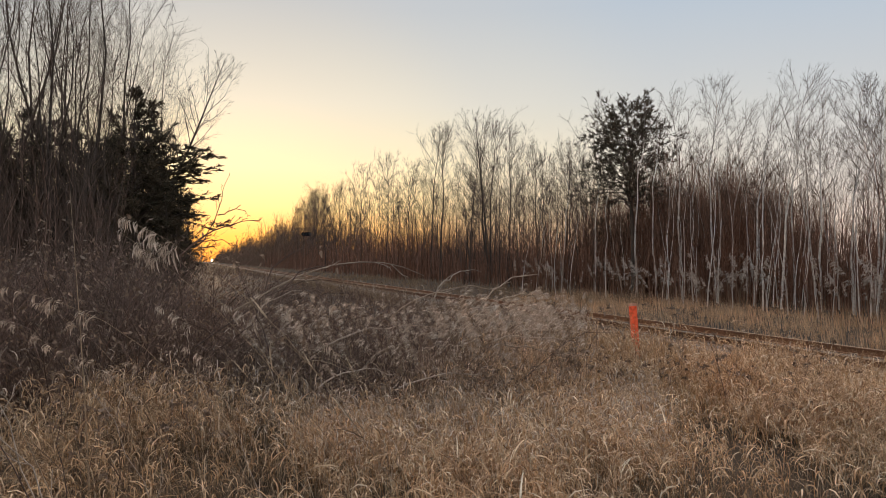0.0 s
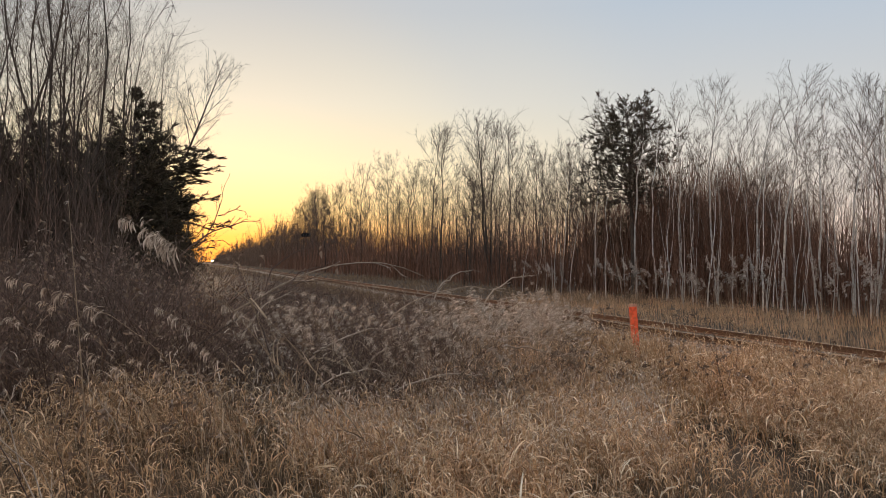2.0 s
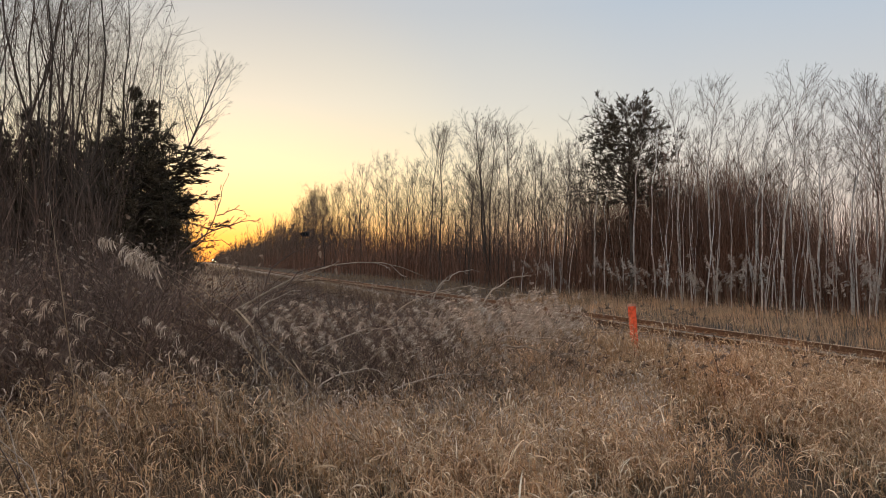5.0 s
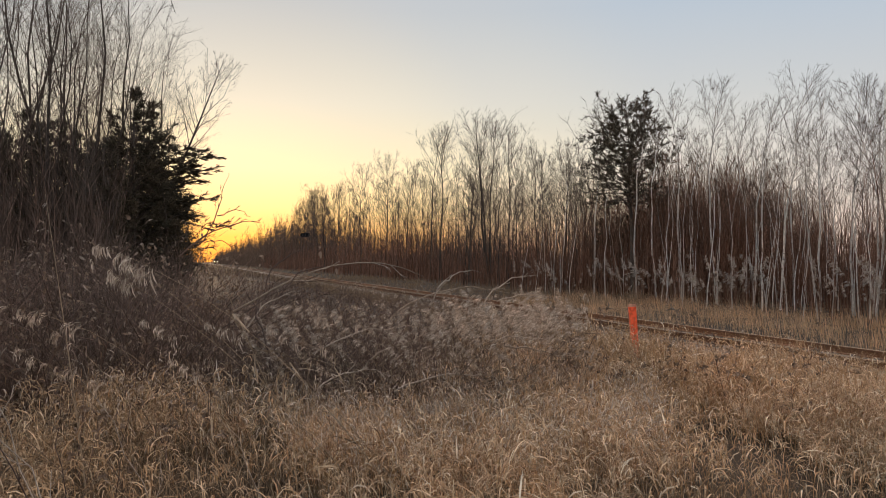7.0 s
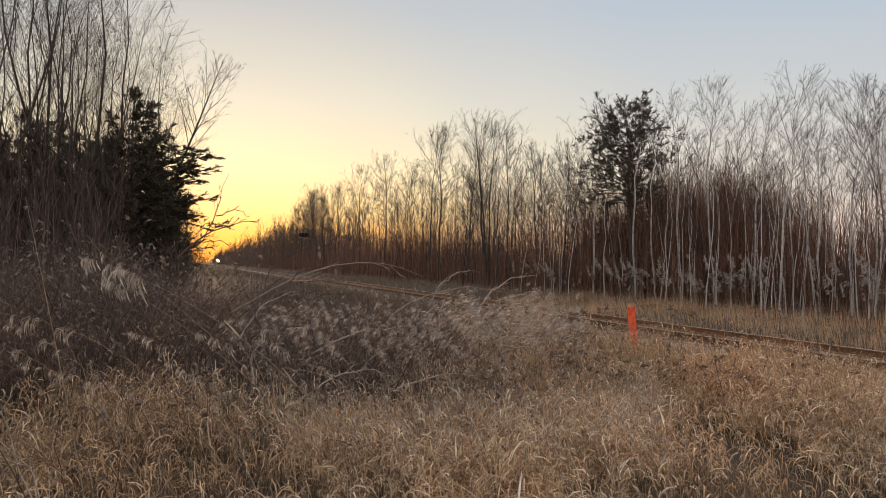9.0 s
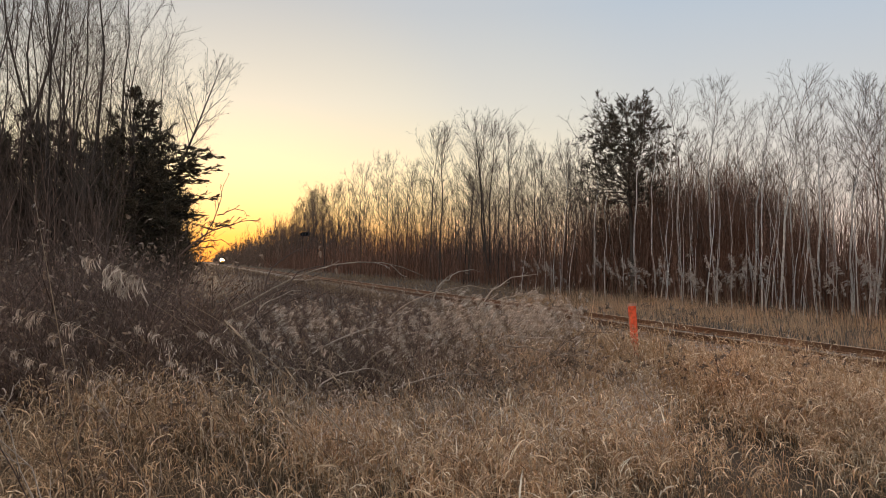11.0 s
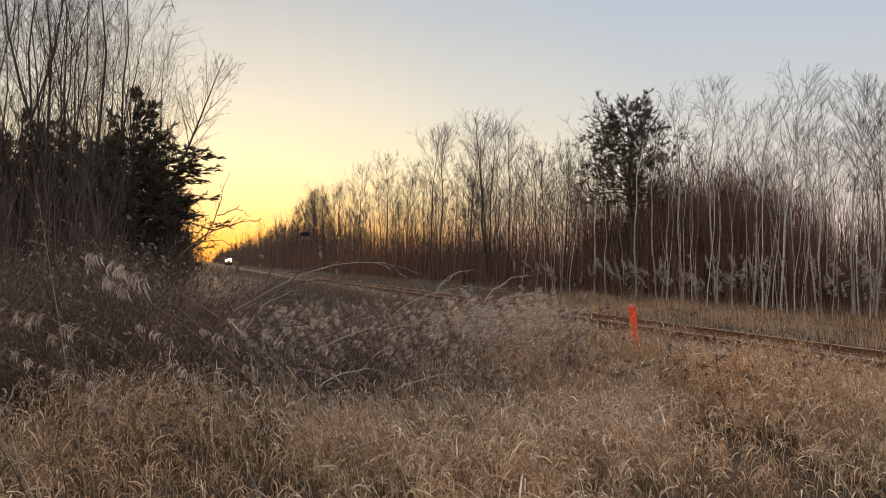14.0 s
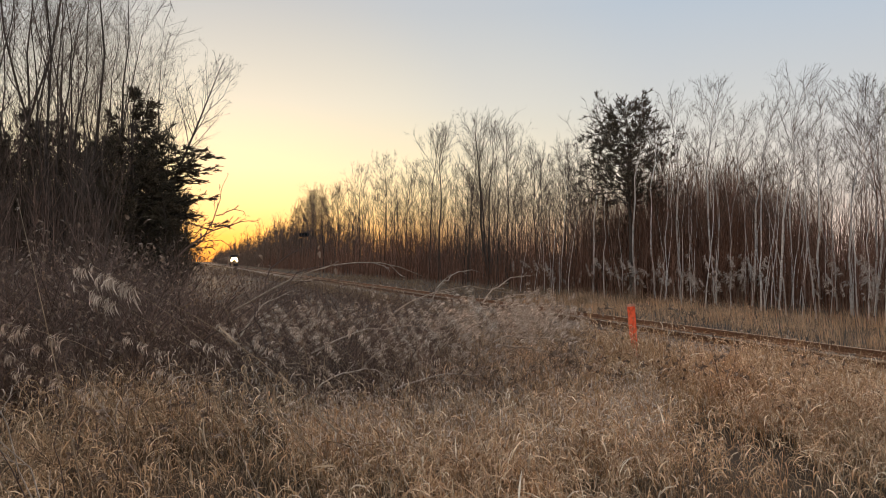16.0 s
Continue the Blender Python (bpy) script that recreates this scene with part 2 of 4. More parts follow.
def rod(a, b, r1, r2=None, sides=16):
    bm = bmesh.new()
    a, b = Vector(a), Vector(b)
    bmesh.ops.create_cone(bm, cap_ends=True, segments=sides, radius1=r1, radius2=r1 if r2 is None else r2, depth=(b - a).length,
                          matrix=Matrix.Translation((a + b) / 2) @ (b - a).to_track_quat("Z", "Y").to_matrix().to_4x4())
    return bm


def limbs(rng, P, R, n, lo, hi, length, angle, up, k=4, ratio=0.6, rmin=0.004, shrink=0.6, wobble=0.06, droop=0.0, spread=0.3):
    """n side shoots on each of the lines P: thinner lines that leave at an angle (degrees) and bend up or down."""
    N, kp, _ = P.shape
    idx = np.repeat(np.arange(N), n)
    t = rng.uniform(lo, hi, N * n)
    x = t * (kp - 1)
    i = np.minimum(x.astype(int), kp - 2)
    f = (x - i)[:, None]
    base = P[idx, i] * (1 - f) + P[idx, i + 1] * f
    r0 = (R[idx, i] * (1 - f[:, 0]) + R[idx, i + 1] * f[:, 0]) * ratio
    tan = unit(P[idx, i + 1] - P[idx, i])
    rv = rng.normal(size=(N * n, 3))
    perp = unit(rv - (rv * tan).sum(1, keepdims=True) * tan)
    a = np.radians(angle * rng.uniform(1 - spread, 1 + spread, N * n))[:, None]
    d = np.cos(a) * tan + np.sin(a) * perp
    d[:, 2] += up
    d = unit(d)
    plen = np.linalg.norm(P[:, -1] - P[:, 0], axis=1)[idx]
    L = length * plen * (1 - shrink * t) * rng.uniform(0.6, 1.2, N * n)
    s = np.linspace(0, 1, k)[None, :, None]
    Q = base[:, None] + L[:, None, None] * (s * d[:, None])
    Q[:, :, 2] += L[:, None] * (up * 0.5 - droop) * (s[:, :, 0] ** 2)
    Q[:, 1:] += rng.normal(size=(N * n, k - 1, 3)) * (wobble * L)[:, None, None] * s[:, 1:]
    rr = np.maximum(r0[:, None] * (1 - 0.85 * s[:, :, 0]), rmin)
    return Q, rr


def stem_line(rng, h, r, k=9, wobble=0.012, lean=(0, 0), tip=0.12):
    s = np.linspace(0, 1, k)
    p = np.zeros((1, k, 3))
    p[0, :, 2] = s * h
    w = np.cumsum(rng.normal(size=(k, 2)), axis=0) * wobble * h
    p[0, :, :2] = w * s[:, None] + np.outer(s ** 1.4, np.array(lean) * h)
    return p, (r * (1 - (1 - tip) * s))[None]


# ---------------------------------------------------------------- plants


def bare_tree(name, label, seed, h, r, bark, twig, first=0.35, width=0.2, n=(22, 9, 6), angle=(52, 24), bow=0.35, second=0.42, third=0.45, stems=1, fan=0.14, lean=0.0, wind=0.0,
              twig_r=0.008, wobble=0.012, category="tree", group="bare trees of the wood"):
    """Leafless tree: stems, limbs that fill a rounded crown, branchlets and twigs; wind bends it all to +x."""
    rng = np.random.default_rng(seed)
    Ps, Rs = [], []
    for j in range(stems):
        a = j * 2 * np.pi / max(1, stems) + rng.uniform(-0.5, 0.5)
        f = fan * rng.uniform(0.5, 1.1) if stems > 1 else 0
        p, q = stem_line(rng, h * (1 if j == 0 else rng.uniform(0.78, 0.97)), r * (1 if j == 0 else rng.uniform(0.6, 0.85)), wobble=wobble, lean=(f * np.cos(a), f * np.sin(a)), tip=0.08)
        p[0, :, 0] += lean * p[0, :, 2] + (0.12 * np.cos(a) if stems > 1 else 0)
        p[0, :, 1] += 0.12 * np.sin(a) if stems > 1 else 0
        p[:, 0, 2] -= 0.25
        Ps.append(p)
        Rs.append(q)
    P, R = np.concatenate(Ps), np.concatenate(Rs)
    m = n[0]
    u = np.tile((np.arange(m) + rng.uniform(0, 1, m)) / m, stems)
    idx = np.repeat(np.arange(stems), m)
    t = (first + (0.97 - first) * u) * (P.shape[1] - 1)
    i = np.minimum(t.astype(int), P.shape[1] - 2)
    f = (t - i)[:, None]
    base = P[idx, i] * (1 - f) + P[idx, i + 1] * f
    r0 = (R[idx, i] * (1 - f[:, 0]) + R[idx, i + 1] * f[:, 0]) * rng.uniform(0.3, 0.55, len(u))
    tan = unit(P[idx, i + 1] - P[idx, i])
    az = np.arange(len(u)) * 2.4 + rng.normal(size=len(u)) * 0.5
    out = np.stack([np.cos(az), np.sin(az), np.zeros(len(u))], axis=1)
    ang = np.radians((angle[0] + (angle[1] - angle[0]) * u) * rng.uniform(0.75, 1.2, len(u)))
    d = unit(np.cos(ang)[:, None] * tan + np.sin(ang)[:, None] * out)
    reach = width * h * (0.55 + 0.45 * np.sin(np.pi / 2 * np.minimum(u * 2.2, 1))) * (0.1 + 0.9 * (1 - u) ** 0.6)
    L = reach / np.maximum(np.sin(ang), 0.3) * rng.uniform(0.65, 1.15, len(u))
    L = np.minimum(L, np.maximum(1.03 * h - base[:, 2], 0.06 * h) / np.maximum(np.cos(ang) + bow, 0.3))
    s = np.linspace(0, 1, 5)[None, :, None]
    A = base[:, None] + L[:, None, None] * (d[:, None] * s + np.array([0, 0, bow]) * s ** 2)
    A[:, 1:] += rng.normal(size=(len(u), 4, 3)) * (0.035 * L)[:, None, None] * s[:, 1:]
    ra = np.maximum(r0[:, None] * (1 - 0.8 * s[0, :, 0])[None], twig_r * 1.1)
    B, rb = limbs(rng, A, ra, n[1], 0.18, 1.0, second, 40, 0.08, k=3, ratio=0.6, rmin=twig_r * 0.8, wobble=0.03, shrink=0.45)
    C, rc = limbs(rng, B, rb, n[2], 0.15, 1.0, third, 40, 0.06, k=2, ratio=0.7, rmin=twig_r * 0.6, wobble=0.02, shrink=0.3)
    for Q in (P, A, B, C):
        Q[..., 0] += wind * h * np.clip(Q[..., 2] / h, 0, 1.1) ** 2.2
    root = new(name)
    part_mesh("trunk", mesh_of("trunk", [tubes(P, R, 7)], [bark], True), root)
    part_mesh("crown", mesh_of("crown", [tubes(A, ra, 3), fine(rng, B, rb * 1.2), fine(rng, C, rc)], [twig]), root)
    return tagged(root, label, category, group)


def pine(name, label, seed, h, r, spread=0.32, first=0.2, boughs=34, side=None, tufts=9, shrink=0.72, flat=1.0):
    """Conifer: trunk, boughs in rough whorls, needle sprays along the boughs."""
    rng = np.random.default_rng(seed)
    P, R = stem_line(rng, h, r, lean=(0, 0))
    P[:, 0, 2] -= 0.25
    A, ra = limbs(rng, P, R, boughs, first, 0.98, spread, 74, 0.05, k=5, ratio=0.4, rmin=0.008, shrink=shrink, droop=0.05)
    if side is not None:
        keep = (A[:, -1, 0] - A[:, 0, 0]) * side[0] + (A[:, -1, 1] - A[:, 0, 1]) * side[1] > -0.3
        A, ra = A[keep], ra[keep]
    B, rb = limbs(rng, A, ra, 8, 0.25, 1.0, 0.45, 50, 0.08, k=3, ratio=0.5, rmin=0.006, shrink=0.4)
    B[:, :, 2] = B[:, :1, 2] + (B[:, :, 2] - B[:, :1, 2]) * flat
    C, _ = limbs(rng, np.concatenate([A[:, [1, 3, 4]], B]), np.full((len(A) + len(B), 3), 0.01), tufts * 3, 0.2, 1.0, 0.3, 42, 0.12, k=2, rmin=0.01, shrink=0.1, wobble=0)
    d = C[:, 1] - C[:, 0]
    C[:, 1] = C[:, 0] + unit(d) * rng.uniform(0.12, 0.25, len(C))[:, None]
    C[:, 1, 2] = C[:, 0, 2] + (C[:, 1, 2] - C[:, 0, 2]) * flat
    across = unit(np.cross(d, rng.normal(size=d.shape)))
    W = np.full((len(C), 2), 0.017) * rng.uniform(0.7, 1.4, (len(C), 1))
    W[:, 1] *= 0.4
    root = new(name)
    part_mesh("trunk", mesh_of("trunk", [tubes(P, R, 8), tubes(A, ra, 4), tubes(B, rb, 3)], [M_BARK], True), root)
    part_mesh("crown", mesh_of("crown", [ribbons(C, W, across)], [M_NEEDLE]), root)
    return tagged(root, label, "tree", "conifers")


def shrub(name, label, seed, h, stems=18, spread=0.3, leaves=160, twigs=7, mat=None, r=0.007, group="bare shrubs of the thicket", ends=2):
    rng = np.random.default_rng(seed)
    k = 5
    s = np.linspace(0, 1, k)[None, :, None]
    b = rng.normal(size=(stems, 3)) * [0.22, 0.22, 0]
    d = rng.normal(size=(stems, 3)) * [spread, spread, 0] + [0, 0, 1]
    L = (h * rng.uniform(0.55, 1.05, stems))[:, None, None]
    P = b[:, None] + s * d[:, None] * L
    P[:, 1:] += rng.normal(size=(stems, k - 1, 3)) * 0.05 * h * s[:, 1:]
    P[:, :, 2] -= 0.12
    out = unit(d * [1, 1, 0])
    P += (s ** 2.5) * out[:, None] * L * rng.uniform(0, 0.35, stems)[:, None, None]
    R = r * rng.uniform(0.6, 1.3, (stems, 1)) * (1 - 0.75 * s[0, :, 0])[None]
    A, ra = limbs(rng, P, R, twigs, 0.2, 0.98, 0.34, 42, 0.12, k=3, ratio=0.6, rmin=0.0018, shrink=0.4)
    B, rb = limbs(rng, A, ra, ends, 0.2, 1.0, 0.4, 45, 0.1, k=2, ratio=0.7, rmin=0.0015, shrink=0.3)
    root = new(name)
    tagged(part_mesh("twig_mass", mesh_of("twig_mass", [tubes(P, R, 3), fine(rng, A, ra), fine(rng, B, rb)], [mat or M_SHRUB]), root), kind="stuff")
    if leaves:
        pick = rng.integers(0, len(A), leaves)
        p0 = A[pick, 2]
        dr = unit(rng.normal(size=(leaves, 3)) + [0, 0, -0.7]) * rng.uniform(0.025, 0.06, leaves)[:, None]
        Lf = np.stack([p0, p0 + dr * 0.5 + rng.normal(size=dr.shape) * 0.006, p0 + dr], axis=1)
        W = np.array([[0.003, 0.011, 0.002]]) * rng.uniform(0.6, 1.3, (leaves, 1))
        part_mesh("foliage", mesh_of("foliage", [ribbons(Lf, W, unit(np.cross(dr, rng.normal(size=dr.shape))))], [M_DEADLEAF]), root)
    return tagged(root, label, "shrub", group)


def reed(name, label, seed, h, bend=0.3, head=0.3, drops=13, thick=0.0028, group="seeding reeds", grain=0.1, strands=10, seed_mat=None):
    """Tall dry grass that bends to its +x side, with a one-sided drooping seed head and a few leaves."""
    rng = np.random.default_rng(seed)
    k = 9
    s = np.linspace(0, 1, k)
    P = np.zeros((1, k, 3))
    P[0, :, 2] = h * (s - 0.32 * bend * s ** 3)
    P[0, :, 0] = h * bend * s ** 2.6
    P[0, :, 1] = 0.02 * h * np.sin(3 * s + seed)
    P[0, 0, 2] -= 0.08
    R = (thick * (1 - 0.72 * s))[None]
    t = np.sort(1 - head * rng.uniform(0, 1, drops) ** 1.2)
    x = np.minimum(t * (k - 1), k - 1.001)
    i = x.astype(int)
    f = (x - i)[:, None]
    node = P[0, i] * (1 - f) + P[0, i + 1] * f
    per = strands
    p0 = np.repeat(node, per, axis=0)
    n = len(p0)
    size = np.repeat(np.interp(t, [1 - head, 1 - 0.6 * head, 1.0], [0.75, 1.0, 0.55]) * rng.uniform(0.75, 1.2, drops), per) * rng.uniform(0.55, 1.1, n)
    lie = np.repeat(rng.normal(size=drops) * 0.35, per) + rng.normal(size=n) * 0.22
    d = unit(np.stack([np.full(n, 0.9), lie, np.repeat(rng.uniform(0.0, 0.5, drops), per) + rng.normal(size=n) * 0.16], axis=1))
    L = (grain * size)[:, None, None]
    q = np.array([0, 0.4, 0.75, 1.0])[None, :, None]
    sag = (np.repeat(rng.uniform(0.5, 1.0, drops), per) * rng.uniform(0.8, 1.2, n))[:, None, None]
    p0 = p0 + rng.normal(size=(n, 3)) * 0.08 * grain
    S = p0[:, None] + L * (d[:, None] * (q - 0.2 * q ** 3) - np.array([0, 0, 1.0]) * sag * q ** 2)
    W = np.array([[0.008, 0.022, 0.036, 0.008]]) * grain * rng.uniform(0.7, 1.3, (n, 1))
    root = new(name)
    part_mesh("stem", mesh_of("stem", [tubes(P, R, 5)], [M_STEM], True), root)
    tagged(part_mesh("seed_head", mesh_of("seed_head", [ribbons(S, W, unit(np.cross(d, rng.normal(size=d.shape))))], [seed_mat or M_SEED]), root), kind="stuff")
    m = 3
    u = rng.uniform(0.15, 0.6, m)
    b = np.stack([np.interp(u, s, P[0, :, j]) for j in range(3)], axis=1)
    a = rng.uniform(0, 6.3, m)
    w = np.stack([np.cos(a), np.sin(a), np.zeros(m)], axis=1)
    sl = np.linspace(0, 1, 10)[None, :, None]
    ll = (h * rng.uniform(0.15, 0.28, m))[:, None, None]
    leaf = b[:, None] + w[:, None] * sl * ll * 0.8 + np.array([0, 0, 1.0]) * (sl - 1.15 * sl ** 2) * ll * 1.2
    for j in range(m):
        part_mesh("leaf", mesh_of("leaf", [ribbons(leaf[j:j + 1], np.linspace(0.0032, 0.0006, 10)[None], np.cross(w, [0, 0, 1.0])[j:j + 1])], [M_STEM]), root)
    return tagged(root, label, "reed", group)


def blades(rng, x, y, h, width, k=4, lean=0.5, wind=(-0.15, 0.0), curl=0.25):
    """Curved grass blades rooted at x, y."""
    n = len(x)
    a = rng.uniform(0, 2 * np.pi, n)
    out = np.stack([np.cos(a), np.sin(a), np.zeros(n)], axis=1) * (lean * rng.uniform(0.1, 1, n))[:, None] + np.array([wind[0], wind[1], 0])
    s = np.linspace(0, 1, k)[None, :, None]
    base = np.stack([x, y, ground_z(x, y) - 0.02], axis=1)
    hh = h[:, None, None]
    c = rng.uniform(0, 1, n)[:, None, None] * curl
    P = base[:, None] + hh * (out[:, None] * s ** 1.8 + np.array([0, 0, 1.0]) * (s - c * s ** 2.5))
    P[:, 1:] += rng.normal(size=(n, k - 1, 3)) * 0.035 * hh * s[:, 1:]
    W = width[:, None] * np.linspace(1, 0.15, k)[None]
    b = a + np.pi / 2 + rng.normal(size=n) * 0.6
    return P, W, np.stack([np.cos(b), np.sin(b), np.zeros(n)], axis=1)


# ---------------------------------------------------------------- ground and railway


def build_ground():
    q = np.unique(np.concatenate([[-3500, -1500, -600, -250, -120, -60, -35, -22], np.arange(-14, 30, 0.6), [34, 40, 50, 65, 90, 140, 260, 600, 1500, 3500]]))
    s = np.unique(np.concatenate([[-3500, -1200, -400, -150, -60, -30, -15, -8], np.arange(-4, 40, 0.7), np.geomspace(41, 3600, 40)]))
    Q, S = np.meshgrid(q, s)
    X, Y = at_track(Q.ravel(), S.ravel())
    V = np.stack([X, Y, ground_z(X, Y)], axis=1)
    i = np.arange(len(V)).reshape(Q.shape)
    F = np.stack([i[:-1, :-1], i[:-1, 1:], i[1:, 1:], i[1:, :-1]], axis=-1).reshape(-1, 4)
    tagged(new("ground", mesh_of("ground", [(V, F)], [M_SOIL], True)), "uneven brown soil under dead grass and litter", "ground", kind="structure")


def along(profile, s0, s1, steps):
    """A strip with a profile of (q, z) points, drawn along the railway."""
    s = np.concatenate([np.linspace(s0, 60, steps), np.geomspace(66, s1, 30)])
    V = []
    for v in s:
        for q, z in profile:
            x, y = at_track(q, v)
            V.append((x, y, z))
    k = len(profile)
    i = np.arange(len(V)).reshape(len(s), k)
    F = np.stack([i[:-1, :-1], i[:-1, 1:], i[1:, 1:], i[1:, :-1]], axis=-1).reshape(-1, 4)
    return np.array(V), F


def build_track():
    bed = [(10.4, -0.8), (11.3, -0.5), (11.7, -0.485), (14.3, -0.485), (14.7, -0.5), (15.6, -0.8)]
    tagged(new("ballast_bed", mesh_of("ballast_bed", [along(bed, -40, 1500, 60)], [M_STONE])), "grey-brown crushed stone railway bed", "railway bed", kind="structure")
    rng = np.random.default_rng(5)
    n = 5000
    q, s = rng.uniform(10.7, 15.2, n), rng.uniform(-3, 45, n)
    x, y = at_track(q, s)
    z = np.interp(q, [b[0] for b in bed], [b[1] for b in bed])
    r = rng.uniform(0.015, 0.04, n)
    cube = np.array([(-1, -1, -1), (1, -1, -1), (1, 1, -1), (-1, 1, -1), (-1, -1, 1), (1, -1, 1), (1, 1, 1), (-1, 1, 1)], float)
    V = np.stack([x, y, z + 0.005], axis=1)[:, None] + cube[None] * r[:, None, None] * rng.uniform(0.5, 1.1, (n, 8, 3))
    qf = np.array([(0, 3, 2, 1), (4, 5, 6, 7), (0, 1, 5, 4), (1, 2, 6, 5), (2, 3, 7, 6), (3, 0, 4, 7)])
    F = (np.arange(n) * 8)[:, None, None] + qf[None]
    tagged(new("ballast_stones", mesh_of("ballast_stones", [(V.reshape(-1, 3), F.reshape(-1, 4))], [M_STONE])), "loose crushed ballast stones", "ballast", kind="stuff")
    track = tagged(new("railway_track"), "rusty railway rails on weathered wooden ties", "railway track")
    for c in (Q_NEAR, Q_FAR):
        t = RAIL_TOP
        prof = [(c - 0.07, t - 0.172), (c - 0.07, t - 0.16), (c - 0.012, t - 0.14), (c - 0.012, t - 0.04), (c - 0.036, t - 0.03), (c - 0.036, t - 0.006),
                (c - 0.028, t), (c + 0.028, t), (c + 0.036, t - 0.006), (c + 0.036, t - 0.03), (c + 0.012, t - 0.04), (c + 0.012, t - 0.14), (c + 0.07, t - 0.16), (c + 0.07, t - 0.172)]
        v, f = along(prof, -40, 1500, 50)
        me = mesh_of("rail", [(v, f)], [M_RAIL, M_RAILTOP])
        k = len(prof) - 1
        for p in me.polygons:
            if p.index % k in (5, 6, 7):
                p.material_index = 1
        part_mesh("rail", me, track)
    bm = box((-1.28, -0.11, -0.17), (1.28, 0.11, 0), 0.012)
    tie_me = bpy.data.meshes.new("tie")
    bm.to_mesh(tie_me)
    bm.free()
    tie_me.materials.append(M_TIE)
    ang = math.atan2(SIDE[1], SIDE[0])
    rng = random.Random(4)
    for i in range(190):
        x, y = at_track(13.0 + rng.uniform(-0.04, 0.04), -14 + 0.55 * i)
        ob = new("tie", tie_me)
        ob.parent = track
        ob.matrix_basis = Matrix.Translation((x, y, -0.472 + rng.uniform(-0.01, 0.0))) @ Matrix.Rotation(ang + rng.uniform(-0.02, 0.02), 4, "Z")


build_ground()
build_track()

# ---------------------------------------------------------------- train


def build_train():
    """Locomotive whose front looks along its -y; its origin lies on the rail head."""
    loco = tagged(new("locomotive"), "dark locomotive with bright headlights on the far track", "locomotive")
    bm = box((-1.5, 1.4, 1.15), (1.5, 19.0, 3.9), 0.12)
    part("body", bm, M_LOCO, loco)
    bm = box((-1.52, 0.9, 1.5), (1.52, 3.6, 4.45), 0.15)
    for v in bm.verts:
        if v.co.y < 1.5 and v.co.z > 3.0:
            v.co.y += 0.35
    part("cab", bm, M_LOCO, loco)
    nose = part("nose", box((-1.25, -0.5, 1.15), (1.25, 1.0, 3.55), 0.14), M_YELLOW, loco, "yellow-painted nose")
    for x in (-0.62, 0.62):
        part("windscreen", box((x - 0.5, 1.02, 3.65), (x + 0.5, 1.3, 4.2), 0.03), M_GLASS, loco, "dark windscreen")
    part("pilot", box((-1.4, -0.75, 0.15), (1.4, -0.35, 1.0), 0.06), M_BLACK, loco, "black pilot plate")
    part("coupler", box((-0.15, -1.3, 0.7), (0.15, -0.7, 1.05), 0.04), M_BLACK, loco)
    part("underframe", box((-1.4, -0.4, 0.95), (1.4, 19.2, 1.2), 0.03), M_BLACK, loco)
    part("fuel_tank", box((-1.3, 7.5, 0.35), (1.3, 12.0, 0.98), 0.12), M_BLACK, loco)
    for yb in (3.2, 16.0):
        bogie = part("bogie", box((-1.15, yb - 1.9, 0.45), (1.15, yb + 1.9, 0.85), 0.06), M_BLACK, loco)
        for dy in (-1.4, 0, 1.4):
            for x in (-0.73, 0.73):
                part("wheel", rod((x - 0.06, yb + dy, 0.5), (x + 0.06, yb + dy, 0.5), 0.5, sides=24), M_RAIL, bogie, "steel wheel")
    # five lamps with lenses far over real size: their discs imitate headlight glare
    for x, z, r in ((-0.62, 3.0, 0.42), (0.0, 3.12, 0.36), (0.62, 3.0, 0.42), (-1.0, 2.3, 0.38), (1.0, 2.3, 0.38)):
        lamp = part("headlight", rod((x, -0.62, z), (x, -0.3, z), r + 0.06), M_BLACK, loco, "round lit headlight, oversized to stand for glare")
        part("lens", rod((x, -0.67, z), (x, -0.615, z), r), M_LAMP, lamp, "glowing warm white lens, oversized to stand for glare")
    return loco


loco = build_train()

# ---------------------------------------------------------------- woods beyond the railway
RNG = np.random.default_rng(11)
GUSTY = []       # trees whose tops stir in the wind


def put(ob, x, y, scale=1.0, turn=0.0, sink=0.0, tilt=(0, 0)):
    """A copy of a thing set on the ground."""
    m = Matrix.Translation((x, y, float(ground_z(x, y)) - sink)) @ Euler((radians(tilt[0]), radians(tilt[1]), radians(turn))).to_matrix().to_4x4() @ Matrix.Scale(scale, 4)
    return copy_thing(ob, m)


def drop(ob):
    for o in (*ob.children_recursive, ob):
        bpy.data.objects.remove(o)


def ray_q(px, q):
    """Where a bearing (-1 to 1 across the view) meets the line q metres across from the viewer."""
    sx = px * math.tan(radians(32.5))
    y = q / (SIDE[0] * sx + SIDE[1])
    return sx * y, y


BIRCH = [bare_tree("birch_tree", "slender pale-barked birch with bare windblown twigs", 20 + i, 10, 0.06, M_BIRCH, M_PALETWIG, first=0.48, width=0.19, n=(22, 9, 6), angle=(50, 26), bow=0.3,
                   second=0.42, wind=(0.03, 0.09, 0.13, 0.06, 0.1)[i], twig_r=0.005, wobble=0.02, group="birches at the wood's edge") for i in range(5)]
POLES = [bare_tree("young_birch", "thin young white-barked birch with a sparse top", 30 + i, 8, 0.038, M_BIRCH, M_PALETWIG, first=0.5, width=0.12, n=(10, 6, 4), angle=(46, 24), wind=0.04, twig_r=0.0046,
                   wobble=0.022, group="young birches at the wood's edge") for i in range(5)]
